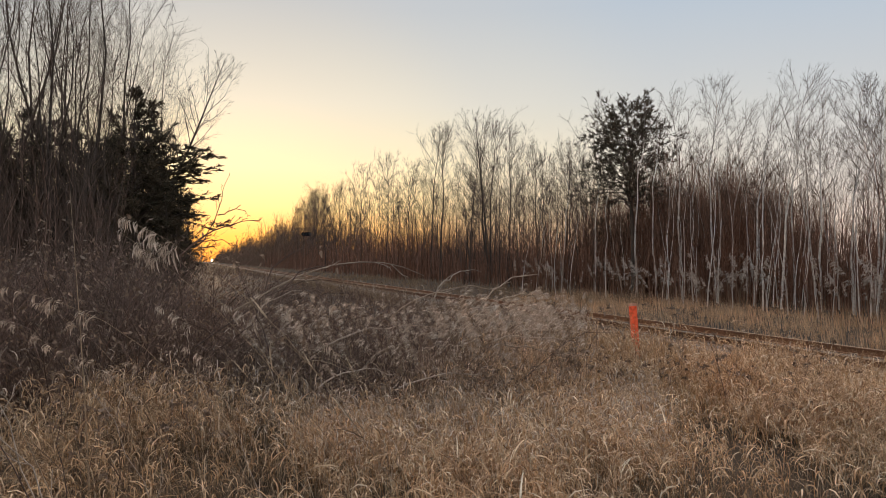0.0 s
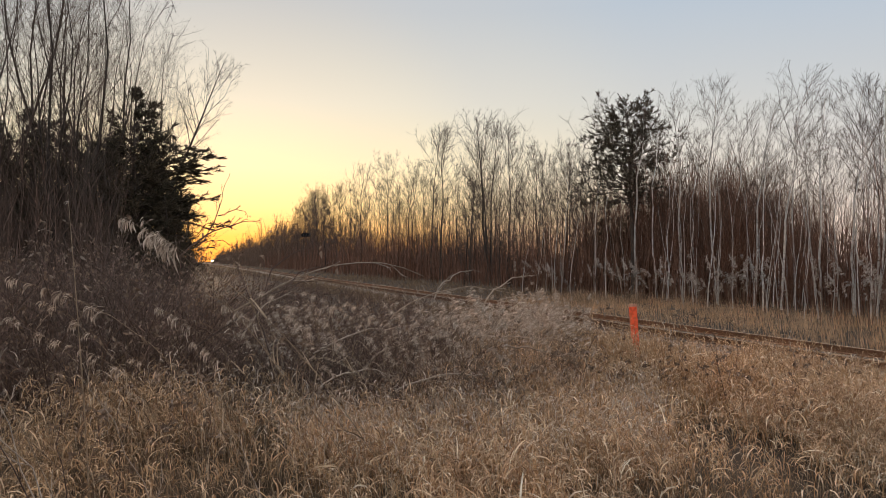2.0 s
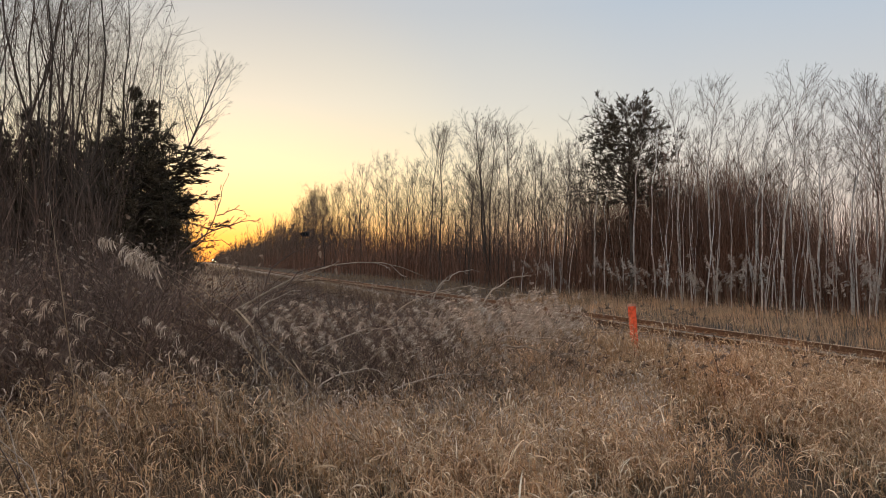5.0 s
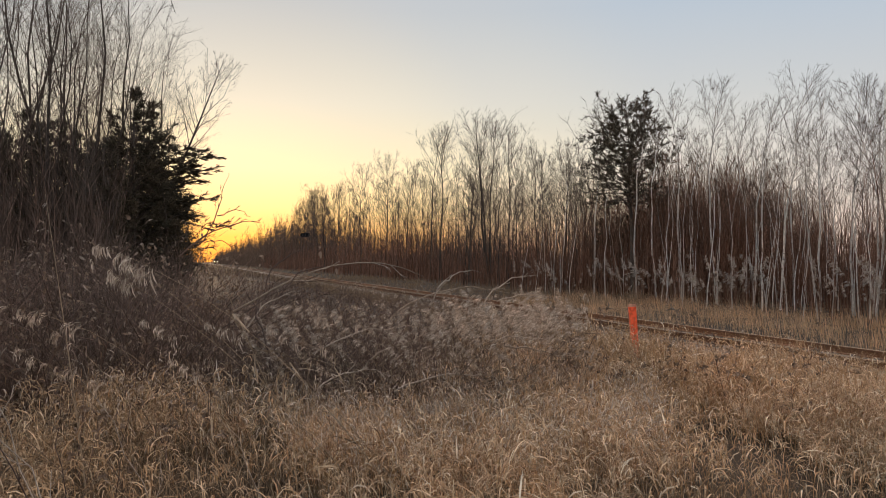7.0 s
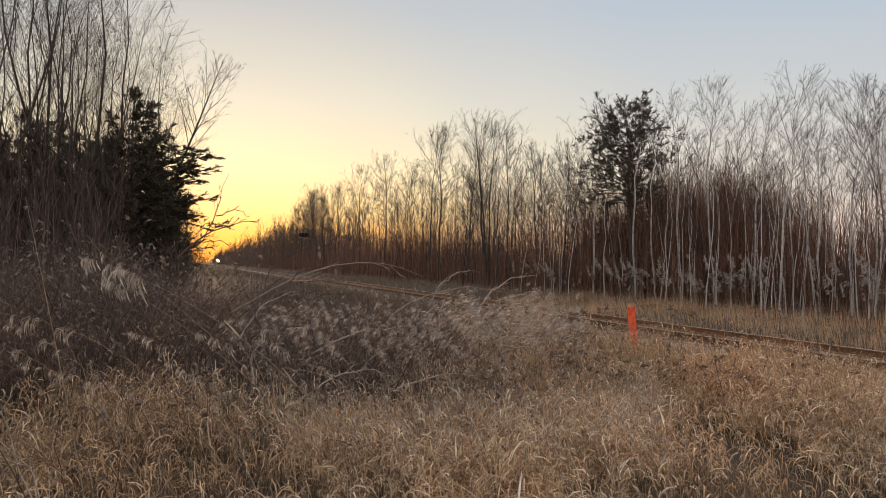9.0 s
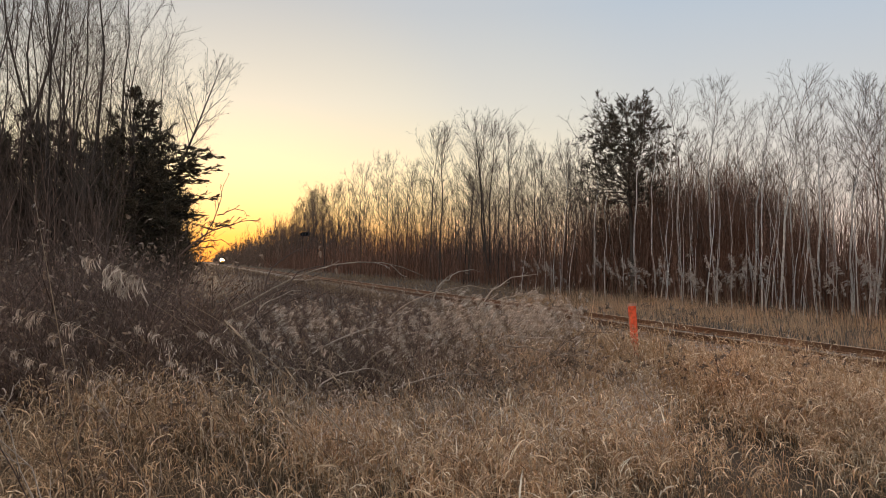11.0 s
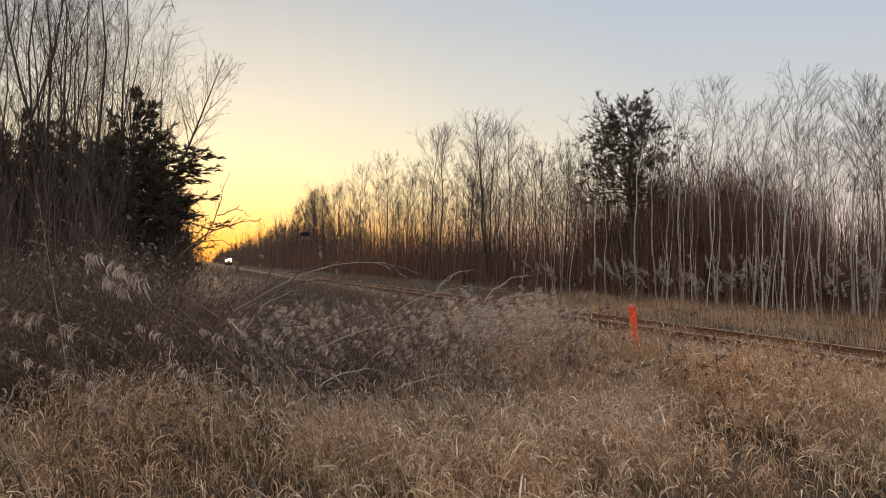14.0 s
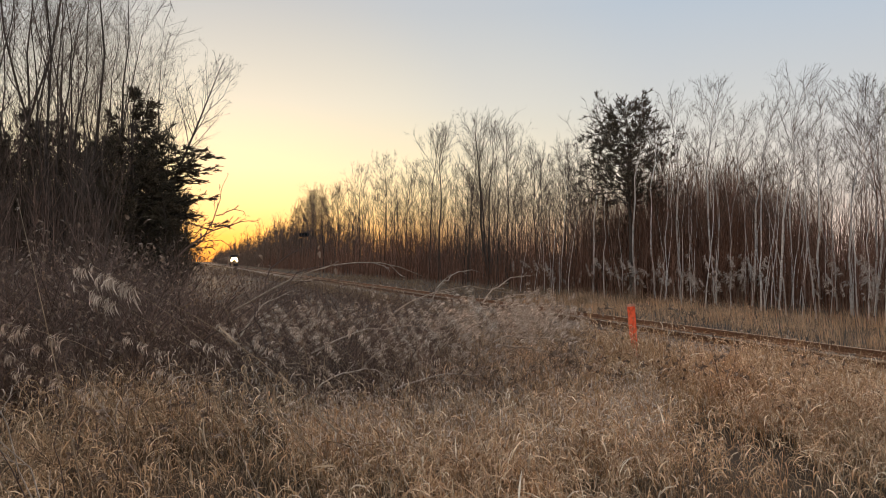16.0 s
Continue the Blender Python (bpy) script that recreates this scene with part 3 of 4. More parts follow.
ASPEN = [bare_tree("bare_tree", "tall bare tree with upswept grey-brown branches", 40 + i, 14, 0.1, M_BARK, M_TWIG, first=0.38, width=(0.19, 0.22, 0.2, 0.25)[i], n=(26, 10, 7), angle=(54, 24), bow=0.32,
                   twig_r=0.0095, wobble=0.016) for i in range(4)]
SLIM = [bare_tree("bare_tree", "slim bare tree with a twiggy rounded top", 50 + i, 14, 0.075, M_BARK, M_TWIG, first=0.24, width=0.2, n=(20, 8, 6), angle=(56, 26), bow=0.3, twig_r=0.011, wobble=0.02) for i in range(4)]
FORKED = [bare_tree("forked_tree", "broad bare tree forked low into spreading limbs", 60 + i, 13, 0.13, M_BARK, M_TWIG, first=0.36, width=0.22, n=(19, 10, 7), angle=(56, 24), bow=0.3, stems=2 + i, fan=0.13,
                    twig_r=0.009) for i in range(2)]
PINES = [pine("pine_tree", "dark green pine with ragged dense boughs", 70, 11, 0.16, spread=0.37, first=0.46, boughs=105, tufts=7, shrink=0.5),
         pine("pine_tree", "dark green pine with boughs down to the ground", 71, 9, 0.14, spread=0.3, first=0.1, boughs=60, tufts=5, shrink=0.78)]

# how steeply the tree tops stand over the viewer's eye, along the wood
SKYLINE = np.array([(-0.50, 0.040), (-0.36, 0.056), (-0.345, 0.075), (-0.31, 0.1), (-0.27, 0.114), (-0.2, 0.118), (-0.1, 0.132), (0.0, 0.142), (0.1, 0.16), (0.2, 0.166), (0.3, 0.172), (0.45, 0.19), (0.6, 0.225),
                    (0.8, 0.225), (1.1, 0.225)])


def wood_tree(src, size, px, q, top=1.0, turn=0.0, tilt=(0, 0)):
    """A tree of the far wood whose top comes to a share of the skyline."""
    x, y = ray_q(px, q)
    h = EYE - float(ground_z(x, y)) + 0.93 * y * top * float(np.interp(px, SKYLINE[:, 0], SKYLINE[:, 1]))
    return put(src, x, y, h / size, turn=turn, tilt=tilt)


# trees that stand out, left to right: bearing, distance across, height against the skyline, kind
TALL = [(-0.185, 25, 1.2, ASPEN[1]), (-0.128, 24.5, 1.24, ASPEN[0]), (-0.083, 26, 1.12, ASPEN[3]), (-0.028, 24.5, 1.42, ASPEN[0]), (-0.006, 24, 1.45, ASPEN[2]), (0.102, 23.5, 1.36, FORKED[1]), (0.06, 25, 1.08, FORKED[0]),
        (0.15, 25, 1.22, ASPEN[3]), (0.215, 26, 1.07, ASPEN[2]), (0.275, 26, 1.06, ASPEN[0]), (-0.24, 26, 1.02, ASPEN[1]), (-0.29, 27, 1.03, ASPEN[3])]
for i, (px, q, top, src) in enumerate(TALL):
    GUSTY.append(wood_tree(src, 13 if src in FORKED else 14, px, q, top, turn=47 * i))
EDGE = [(0.36, 22.6, 1.36, 0), (0.455, 22.4, 1.30, 3), (0.555, 24, 1.2, 0), (0.59, 25, 0.9, 3), (0.635, 24, 1.24, 3), (0.665, 25, 1.05, 1), (0.72, 24, 1.08, 4), (0.78, 23.5, 1.28, 1), (0.81, 25, 0.95, 4),
        (0.87, 23.5, 1.18, 2), (0.91, 24.5, 0.85, 4), (0.945, 23.3, 1.24, 2), (0.995, 24, 1.1, 1), (1.05, 23.5, 1.15, 4), (0.74, 22.5, 0.8, 2), (0.5, 24, 1.12, 3)]
for i, (px, q, top, k) in enumerate(EDGE):
    GUSTY.append(wood_tree(BIRCH[k], 10, px - 0.018, q, top, turn=25 * math.sin(5 * i), tilt=(0, 2.5 * math.sin(i * 2.3))))
x, y = ray_q(0.43, 23.6)
put(PINES[0], x, y, 0.99, turn=140)
for px, q, s in ((0.63, 27, 0.66), (0.5, 26.5, 0.62), (0.72, 29, 0.6), (0.38, 25, 0.66), (0.57, 30, 0.66), (0.44, 25.5, 0.7)):
    x, y = ray_q(px, q)
    put(PINES[1], x, y, s, turn=90 * px * 7)
for i in range(100):
    q = RNG.uniform(21.0, 28)
    px = 0.16 + 0.96 * RNG.uniform() ** 0.75
    x, y = ray_q(px, q)
    put(POLES[i % 5], x, y, RNG.uniform(0.5, 0.86), turn=RNG.uniform(0, 360), tilt=(RNG.normal() * 3.0, RNG.normal() * 3.0))
for i in range(120):
    px = -0.345 + 0.7 * (i + RNG.uniform()) / 120
    wood_tree(SLIM[i % 4], 14, px, RNG.uniform(22.5, 33), (RNG.uniform(0.5, 0.75), RNG.uniform(0.75, 1.0))[i % 2], turn=RNG.uniform(0, 360), tilt=(RNG.normal() * 2, RNG.normal() * 2))
for i in range(10):
    x, y = ray_q(RNG.uniform(0.2, 1.1), RNG.uniform(24, 34))
    put(BIRCH[i % 5], x, y, RNG.uniform(0.7, 0.98), turn=RNG.uniform(0, 360), tilt=(RNG.normal() * 2.5, RNG.normal() * 2.5))
for i in range(30):
    wood_tree(SLIM[i % 4], 14, RNG.uniform(-0.38, -0.24), RNG.uniform(22, 32), RNG.uniform(0.8, 1.03), turn=RNG.uniform(0, 360))
for ob in BIRCH + POLES + ASPEN + SLIM + FORKED + PINES:
    drop(ob)


def thicket(name, label, seed, n, q0, q1, s0, s1, h0, h1, r, mat, twigs=8):
    """Many young stems in one sheet of brush."""
    rng = np.random.default_rng(seed)
    q = rng.uniform(q0, q1, n)
    s = s0 + (s1 - s0) * rng.uniform(0, 1, n) ** 1.4
    x, y = at_track(q, s)
    h = (h0 + (h1 - h0) * rng.uniform(0, 1, n) ** 1.3) * (0.8 + 0.2 * np.sin(s * 0.31) * np.cos(s * 0.12))
    k = 4
    t = np.linspace(0, 1, k)[None, :, None]
    d = rng.normal(size=(n, 3)) * [0.07, 0.07, 0] + [0, 0, 1]
    P = np.stack([x, y, ground_z(x, y) - 0.1], axis=1)[:, None] + d[:, None] * t * h[:, None, None]
    P[:, 1:] += rng.normal(size=(n, k - 1, 3)) * 0.025 * h[:, None, None] * t[:, 1:]
    R = r * rng.uniform(0.5, 1.5, (n, 1)) * (1 - 0.7 * t[0, :, 0])[None]
    A, ra = limbs(rng, P, R, twigs, 0.2, 0.98, 0.22, 34, 0.2, k=2, ratio=0.6, rmin=r * 0.35, shrink=0.4)
    return tagged(new(name, mesh_of(name, [tubes(P, R, 3), fine(rng, A, ra)], [mat])), label, "brush", kind="stuff")


thicket("sapling_brush", "dense reddish-brown young saplings in the wood", 81, 2600, 21, 34, 2, 46, 2.0, 7.6, 0.016, M_SAPLING, twigs=10)
thicket("sapling_brush", "low reddish-brown brush between the slim trunks", 88, 2200, 21.5, 36, 44, 85, 1.6, 5.4, 0.02, M_SAPLING, twigs=10)
thicket("understory", "thin brown twiggy saplings under the tall trees", 89, 850, 23, 40, 50, 230, 5.0, 9.5, 0.018, M_TWIG, twigs=26)
thicket("sapling_brush", "dense brown young saplings along the railway", 82, 3800, 20.5, 36, 75, 260, 3.0, 8.6, 0.03, M_SAPLING, twigs=9)
thicket("sapling_stand", "dense stand of reddish-brown young conifers and saplings", 87, 2300, 24, 31, 27, 42, 4.6, 9.6, 0.016, M_SAPLING, twigs=18)
thicket("sapling_stand", "thinner stand of reddish-brown saplings behind the birches", 90, 1200, 24, 32, 6, 28, 3.6, 6.8, 0.016, M_SAPLING, twigs=16)
thicket("deep_brush", "dark dense brush deep in the wood", 83, 2600, 32, 55, -10, 160, 2.5, 5.5, 0.045, M_SAPLING, twigs=6)
# far growth wears M_FAR, whose pale tone stands for haze
thicket("far_woods", "far bare woods beside the railway", 84, 2300, 21, 50, 200, 1100, 12, 20, 0.09, M_FAR, twigs=25)
thicket("far_brush", "far brown brush beside the railway", 85, 2600, 20.5, 40, 240, 1200, 4, 9, 0.09, M_FAR, twigs=8)
thicket("far_woods", "far bare woods across the end of the line", 86, 500, -160, 160, 1200, 1500, 8, 16, 0.22, M_FAR, twigs=20)

# ---------------------------------------------------------------- woods on the near side
ALDER = [bare_tree("bare_tree", "tall dark bare tree with many upright stems", 100 + i, 12.5, 0.064, M_BARK, M_TWIG, first=0.2, width=0.2, n=(15, 9, 7), angle=(50, 27), bow=0.36, stems=4, fan=0.14,
                   twig_r=0.0035, wobble=0.016, group="tall trees of the near wood") for i in range(3)]
LEAN = bare_tree("leaning_tree", "leaning bare tree with fine branches fanned against the sky", 110, 9.4, 0.1, M_BARK, M_TWIG, first=0.5, width=0.195, n=(24, 9, 7), angle=(54, 26), bow=0.12, second=0.38,
                 twig_r=0.0048, lean=0.42, wobble=0.006, group="tall trees of the near wood")
WISP = bare_tree("bare_tree", "small bare tree with hair-fine twigs", 112, 5.0, 0.03, M_BARK, M_TWIG, first=0.2, width=0.22, n=(20, 10, 8), angle=(50, 25), bow=0.3, stems=3, fan=0.2, twig_r=0.003,
                 group="tall trees of the near wood")
FIR = [pine("pine_tree", "dark pine with dense layered boughs", 120, 8, 0.15, spread=0.34, first=0.16, boughs=90, tufts=5),
       pine("pine_tree", "dark pine with layered boughs reaching to one side", 121, 6, 0.12, spread=0.5, first=0.5, boughs=52, tufts=9, side=(1, 0), flat=0.45, shrink=0.55)]


def ray_y(px, y):
    return px * math.tan(radians(32.5)) * y, y


for i, (px, y, s) in enumerate([(-1.02, 20, 1.0), (-0.95, 23, 1.12), (-0.88, 19, 0.95), (-0.86, 24, 1.15), (-0.79, 21, 0.98), (-0.75, 25, 1.0), (-0.69, 26, 0.86), (-1.1, 17, 0.9), (-0.665, 28, 0.76), (-0.82, 29, 1.05), (-0.72, 33, 0.95)]):
    x, yy = ray_y(px, y)
    GUSTY.append(put(ALDER[i % 3], x, yy, s, turn=67 * i))
x, y = ray_y(-0.722, 27)
GUSTY.append(put(LEAN, x, y, 1.0, turn=0))
for px, y, s in ((-0.585, 30, 0.9), (-0.6, 34, 1.0), (-0.61, 26, 0.9)):
    x, yy = ray_y(px, y)
    put(WISP, x, yy, s, turn=300 * px)
for k, px, y, s, turn in ((0, -0.70, 22, 0.86, 0), (0, -0.645, 25, 0.76, 80), (0, -0.82, 24, 0.74, 200), (1, -0.645, 23, 0.9, 0), (0, -0.76, 20, 0.62, 40), (0, -0.75, 24, 0.72, 130), (0, -0.88, 21, 0.72, 90), (0, -0.95, 23, 0.8, 20),
                          (0, -1.02, 20, 0.7, 160), (0, -0.67, 28, 0.8, 250), (0, -0.62, 21, 0.45, 60)):
    x, yy = ray_y(px, y)
    put(FIR[k], x, yy, s, turn=turn)
for ob in ALDER + FIR + [LEAN, WISP]:
    drop(ob)
thicket("near_wood_brush", "dark dense brush under the near trees", 130, 2200, -26, -1.5, 14, 50, 2.0, 5.6, 0.012, M_SHRUB, twigs=16)
thicket("near_wood_brush", "dark dense brush and saplings among the near trees", 132, 2200, -15, -2.2, 20, 34, 3.5, 7.8, 0.012, M_TWIG, twigs=17)
thicket("low_brush", "low dark brush on the slope beside the railway", 133, 1800, 1.5, 8.6, 24, 130, 0.45, 0.9, 0.008, M_SHRUB, twigs=10)
thicket("near_wood_brush", "dark dense brush along the near side of the line", 131, 1500, -30, -1.2, 60, 500, 4, 9, 0.05, M_SHRUB, twigs=12)

# ---------------------------------------------------------------- thicket, reeds and grass before the railway
SHRUBS = [shrub("shrub", "bare grey-brown shrub with thin tangled stems", 140 + i, 1.5, leaves=120) for i in range(4)]
for i in range(120):
    y = RNG.uniform(6.2, 14)
    px = RNG.uniform(-1.1, -0.42)
    x, _ = ray_y(px, y)
    put(SHRUBS[i % 4], x, y, RNG.uniform(0.9, 1.4) * (1.0 if px < -0.6 else 0.62), turn=RNG.uniform(0, 360))
for i in range(70):
    y = RNG.uniform(6.3, 11)
    px = RNG.uniform(-0.45, 0.28)
    x, _ = ray_y(px, y)
    put(SHRUBS[i % 4], x, y, RNG.uniform(0.6, 0.9) * (1.0 if px < 0.1 else 0.8), turn=RNG.uniform(0, 360))
for i in range(75):
    q = RNG.uniform(2.5, 9)
    x, y = at_track(q, RNG.uniform(8, 34))
    put(SHRUBS[i % 4], x, y, (1.62 - 0.15 * q - float(ground_z(x, y))) / 1.6 * RNG.uniform(0.75, 1.0), turn=RNG.uniform(0, 360))
for i in range(45):
    y = RNG.uniform(6.6, 12)
    px = RNG.uniform(-0.62, -0.3)
    x, _ = ray_y(px, y)
    put(SHRUBS[i % 4], x, y, RNG.uniform(0.6, 0.82), turn=RNG.uniform(0, 360))
for ob in SHRUBS:
    drop(ob)

REEDS = [reed("reed", "dry pale reed with a drooping one-sided seed head", 160 + i, 1.5, bend=0.12 + 0.1 * i, head=0.2 + 0.02 * i, drops=10, grain=0.072, strands=8, thick=0.0018) for i in range(4)]
FLUFFY = [reed("reed", "dry pale reed with a fluffy drooping seed head", 180 + i, 1.5, bend=0.15 + 0.1 * i, head=0.3, drops=9, grain=0.1, strands=7) for i in range(4)]
PLUMES = [reed("plume_reed", "tall pale plumed reed at the wood's edge", 170 + i, 1.9, bend=0.2 + 0.1 * i, head=0.4, drops=12, grain=0.2, strands=10, thick=0.004, seed_mat=M_PLUME, group="plumed reeds at the wood's edge") for i in range(3)]
STALK = reed("grass_stalk", "straight bare dry grass stalk", 175, 1.6, bend=0.03, head=0.06, drops=3, grain=0.03, strands=4, thick=0.0045)
MIDREEDS = []
for i in range(210):
    y = RNG.uniform(5.6, 10.5)
    px = RNG.uniform(-0.4, 0.34)
    x, _ = ray_y(px, y)
    MIDREEDS.append(put(FLUFFY[i % 4], x, y, RNG.uniform(0.58, 0.86) * (1.1 if px > 0 and y < 8.5 else 1.0), turn=180 + RNG.uniform(-50, 50), tilt=(RNG.normal() * 4, -8 + RNG.normal() * 7)))
for i in range(60):
    y = RNG.uniform(6.0, 8.2)
    px = RNG.uniform(0.04, 0.31)
    x, _ = ray_y(px, y)
    MIDREEDS.append(put(FLUFFY[i % 4], x, y, RNG.uniform(0.84, 0.98), turn=180 + RNG.uniform(-50, 50), tilt=(RNG.normal() * 4, -6 + RNG.normal() * 7)))
for i in range(105):
    q = RNG.uniform(18.8, 21.8)
    px = RNG.normal() * 0.06 + (0.25, 0.42, 0.6, 0.66, 0.95)[i % 5]
    x, y = ray_q(px, q)
    put(PLUMES[i % 3], x, y, RNG.uniform(0.6, 1.35), turn=180 + RNG.normal() * 60, tilt=(RNG.normal() * 7, -8 + RNG.normal() * 9))
for i in range(90):
    x, y = at_track(RNG.uniform(4.5, 9.5), RNG.uniform(9, 34))
    put(FLUFFY[i % 4], x, y, RNG.uniform(0.45, 0.72), turn=180 + RNG.uniform(-60, 60), tilt=(RNG.normal() * 4, -8 + RNG.normal() * 7))
# reeds that sway close by: bearing of the tip, its height, distance, lean, kind
SWAY = [(-0.99, 1.2, 2.5, -22, 9), (-0.845, 2.0, 4.2, -2, 9), (-0.755, 1.88, 4.4, -32, 1), (-0.69, 1.84, 4.6, -32, 0), (-0.73, 1.8, 4.5, -36, 0), (-0.96, 1.50, 4.1, -18, 3), (-0.92, 1.38, 3.9, -14, 2), (-0.65, 1.32, 4.8, -28, 1), (-0.52, 1.28, 4.8, -32, 1),
        (-0.41, 1.34, 4.9, -20, 2), (-0.47, 1.62, 5.2, -16, 9), (-0.86, 1.18, 3.8, -12, 3), (-0.72, 1.05, 4.0, -20, 2), (-0.31, 1.36, 5.2, -18, 2), (-0.37, 1.2, 5.0, -26, 1), (-0.22, 1.28, 5.4, -16, 2),
        (-1.0, 1.25, 4.2, -20, 2), (-0.58, 1.12, 4.4, -24, 1), (-0.12, 1.2, 5.6, -14, 2), (0.0, 1.18, 5.8, -16, 1), (0.1, 1.15, 6.0, -14, 3)]
SWAYING = []
for i, (px, tip, y, lean, kind) in enumerate(SWAY):
    tx, _ = ray_y(px, y)
    src, h, bend = (STALK, 1.6, 0.03) if kind == 9 else (REEDS[kind], 1.5, 0.12 + 0.1 * kind)
    a = radians(-lean)
    dx = -h * bend * math.cos(a) - h * (1 - 0.32 * bend) * math.sin(a)
    dz = -h * bend * math.sin(a) + h * (1 - 0.32 * bend) * math.cos(a)
    sc = tip / dz
    SWAYING.append((copy_thing(src, Matrix.Scale(sc, 4)), tx - sc * dx, y, 180 + 12 * math.sin(3 * i), lean))
for ob in REEDS + FLUFFY + PLUMES + [STALK]:
    drop(ob)


def patch(x, y):
    """Thick and thin places in the grass, 0 to 1."""
    v = np.sin(1.9 * x + 0.8 * np.sin(1.1 * y)) + np.sin(1.4 * y + 1.3 * np.sin(0.9 * x) + 2) + 0.7 * np.sin(3.7 * x - 2.9 * y) + 0.5 * np.sin(6.1 * x + 5.3 * y + 1)
    return np.clip(0.5 + v / 4.2, 0, 1)


# trodden or open places in the grass: x, y, radius
HOLLOWS = [(1.85, 4.6, 0.6), (2.4, 4.8, 0.45), (1.6, 3.5, 0.75), (1.25, 3.5, 0.5), (2.2, 3.7, 0.7), (1.05, 4.5, 0.4), (1.5, 3.9, 0.6), (-2.1, 3.4, 1.0), (-1.7, 4.6, 0.8), (1.9, 3.1, 1.2), (2.6, 4.2, 0.9), (-2.8, 5.0, 0.8), (2.3, 6.0, 0.35), (1.2, 2.9, 0.5), (-1.6, 2.6, 0.6)]


def field(name, label, seed, n, xy, h, w, mat, k=4, lean=0.5, curl=0.3, clump=0.0, leaves=0, leaf_mat=None, leaf_w=0.003, leaf_l=0.15, hollow=0.72):
    """Standing blades; with leaves, each is a stalk that carries bent-over side leaves."""
    rng = np.random.default_rng(seed)
    x, y = xy(rng, n)
    if clump:
        cx, cy = x[: n // 40], y[: n // 40]
        j = rng.integers(0, len(cx), n)
        near = rng.uniform(size=n) < 0.8
        x, y = np.where(near, cx[j] + rng.normal(size=n) * clump, x), np.where(near, cy[j] + rng.normal(size=n) * clump, y)
    keep = rng.uniform(size=n) < 0.1 + 1.25 * patch(x, y)
    for hx, hy, hr in HOLLOWS:
        keep &= rng.uniform(size=n) > hollow * np.exp(-(((x - hx) ** 2 + (y - hy) ** 2) / hr ** 2) ** 2)
    x, y = x[keep], y[keep]
    n = len(x)
    hh = rng.uniform(h[0], h[1], n) * (0.62 + 0.5 * patch(x, y))
    P, W, A = blades(rng, x, y, hh, rng.uniform(w[0], w[1], n), k, lean, curl=curl)
    out = [ribbons(P, W, A)]
    if leaves:
        idx = np.repeat(np.arange(n), leaves)
        m = len(idx)
        u = rng.uniform(0.25, 0.98, m) * (k - 1)
        i = np.minimum(u.astype(int), k - 2)
        f = (u - i)[:, None]
        b = P[idx, i] * (1 - f) + P[idx, i + 1] * f
        a = rng.uniform(0, 2 * np.pi, m)
        d = np.stack([np.cos(a), np.sin(a), np.zeros(m)], axis=1)
        L = leaf_l * rng.uniform(0.4, 1.5, m)[:, None, None]
        rise, roll = rng.uniform(-0.1, 1.35, m)[:, None, None], rng.uniform(0.7, 4.4, m)[:, None, None]
        t = np.array([0, 0.28, 0.54, 0.78, 1.0])[None, :, None]
        lf = b[:, None] + L * (d[:, None] * (np.sin(rise) - np.sin(rise - roll * t)) + np.array([0, 0, 1.0]) * (np.cos(rise - roll * t) - np.cos(rise))) / roll
        side = np.cross(d, [0, 0, 1.0]) + rng.normal(size=(m, 3)) * 0.35
        ww = leaf_w * rng.uniform(0.5, 1.4, m)[:, None] * np.array([[0.6, 1, 0.9, 0.6, 0.1]])
        out.append((*ribbons(lf, ww, unit(side)), 1))
    return tagged(new(name, mesh_of(name, out, [mat, leaf_mat or mat])), label, "grass", kind="stuff")


def wedge(y0, y1, p0=-1.25, p1=1.25, thin=None):
    """Ground in the view between two distances and bearings; thin: bearings over which it thins out, full at the second."""
    def xy(rng, n):
        y = np.sqrt(rng.uniform(y0 * y0, y1 * y1, n))
        p = rng.uniform(p0, p1, n)
        if thin:
            gone = rng.uniform(size=n) > np.clip((p - thin[0]) / (thin[1] - thin[0]), 0, 1)
            p = np.where(gone, thin[1] + ((p1 if thin[1] > thin[0] else p0) - thin[1]) * rng.uniform(size=n), p)
        return p * 0.637 * y, y
    return xy


def strip(q0, q1, s0, s1, power=1.6):
    def xy(rng, n):
        q = rng.uniform(q0, q1, n)
        s = s0 + (s1 - s0) * rng.uniform(0, 1, n) ** power
        return at_track(q, s)
    return xy


field("tall_grass", "dry golden-brown tall grass with curled leaves", 200, 9000, wedge(2.0, 6.8, -0.8, 1.25, thin=(-0.8, 0.25)), (0.4, 0.85), (0.0009, 0.002), M_STRAW, k=4, lean=1.1, clump=0.05, leaves=7, leaf_mat=M_LEAF, leaf_w=0.0038, leaf_l=0.14)
# darker-coloured stalks and leaves paint the shaded left of the field
field("tall_grass", "brown tall grass with curled leaves, shade put into its colour", 213, 5000, wedge(2.0, 6.8, -1.25, 0.2, thin=(0.2, -0.6)), (0.35, 0.8), (0.0009, 0.002), M_DULL, k=4, lean=1.2, clump=0.05, leaves=7, leaf_mat=M_LEAF_DIM, leaf_w=0.0036, leaf_l=0.14)
field("low_grass", "short dull brown grass under the taller stalks", 207, 30000, wedge(1.9, 7.0), (0.15, 0.45), (0.0012, 0.003), M_DULL, k=3, lean=0.9, curl=0.5, hollow=0.0)
field("curled_grass", "pale curled dry grass blades", 201, 3500, wedge(1.9, 6.5), (0.35, 0.75), (0.002, 0.0045), M_PALE, k=6, lean=0.9, curl=0.9)
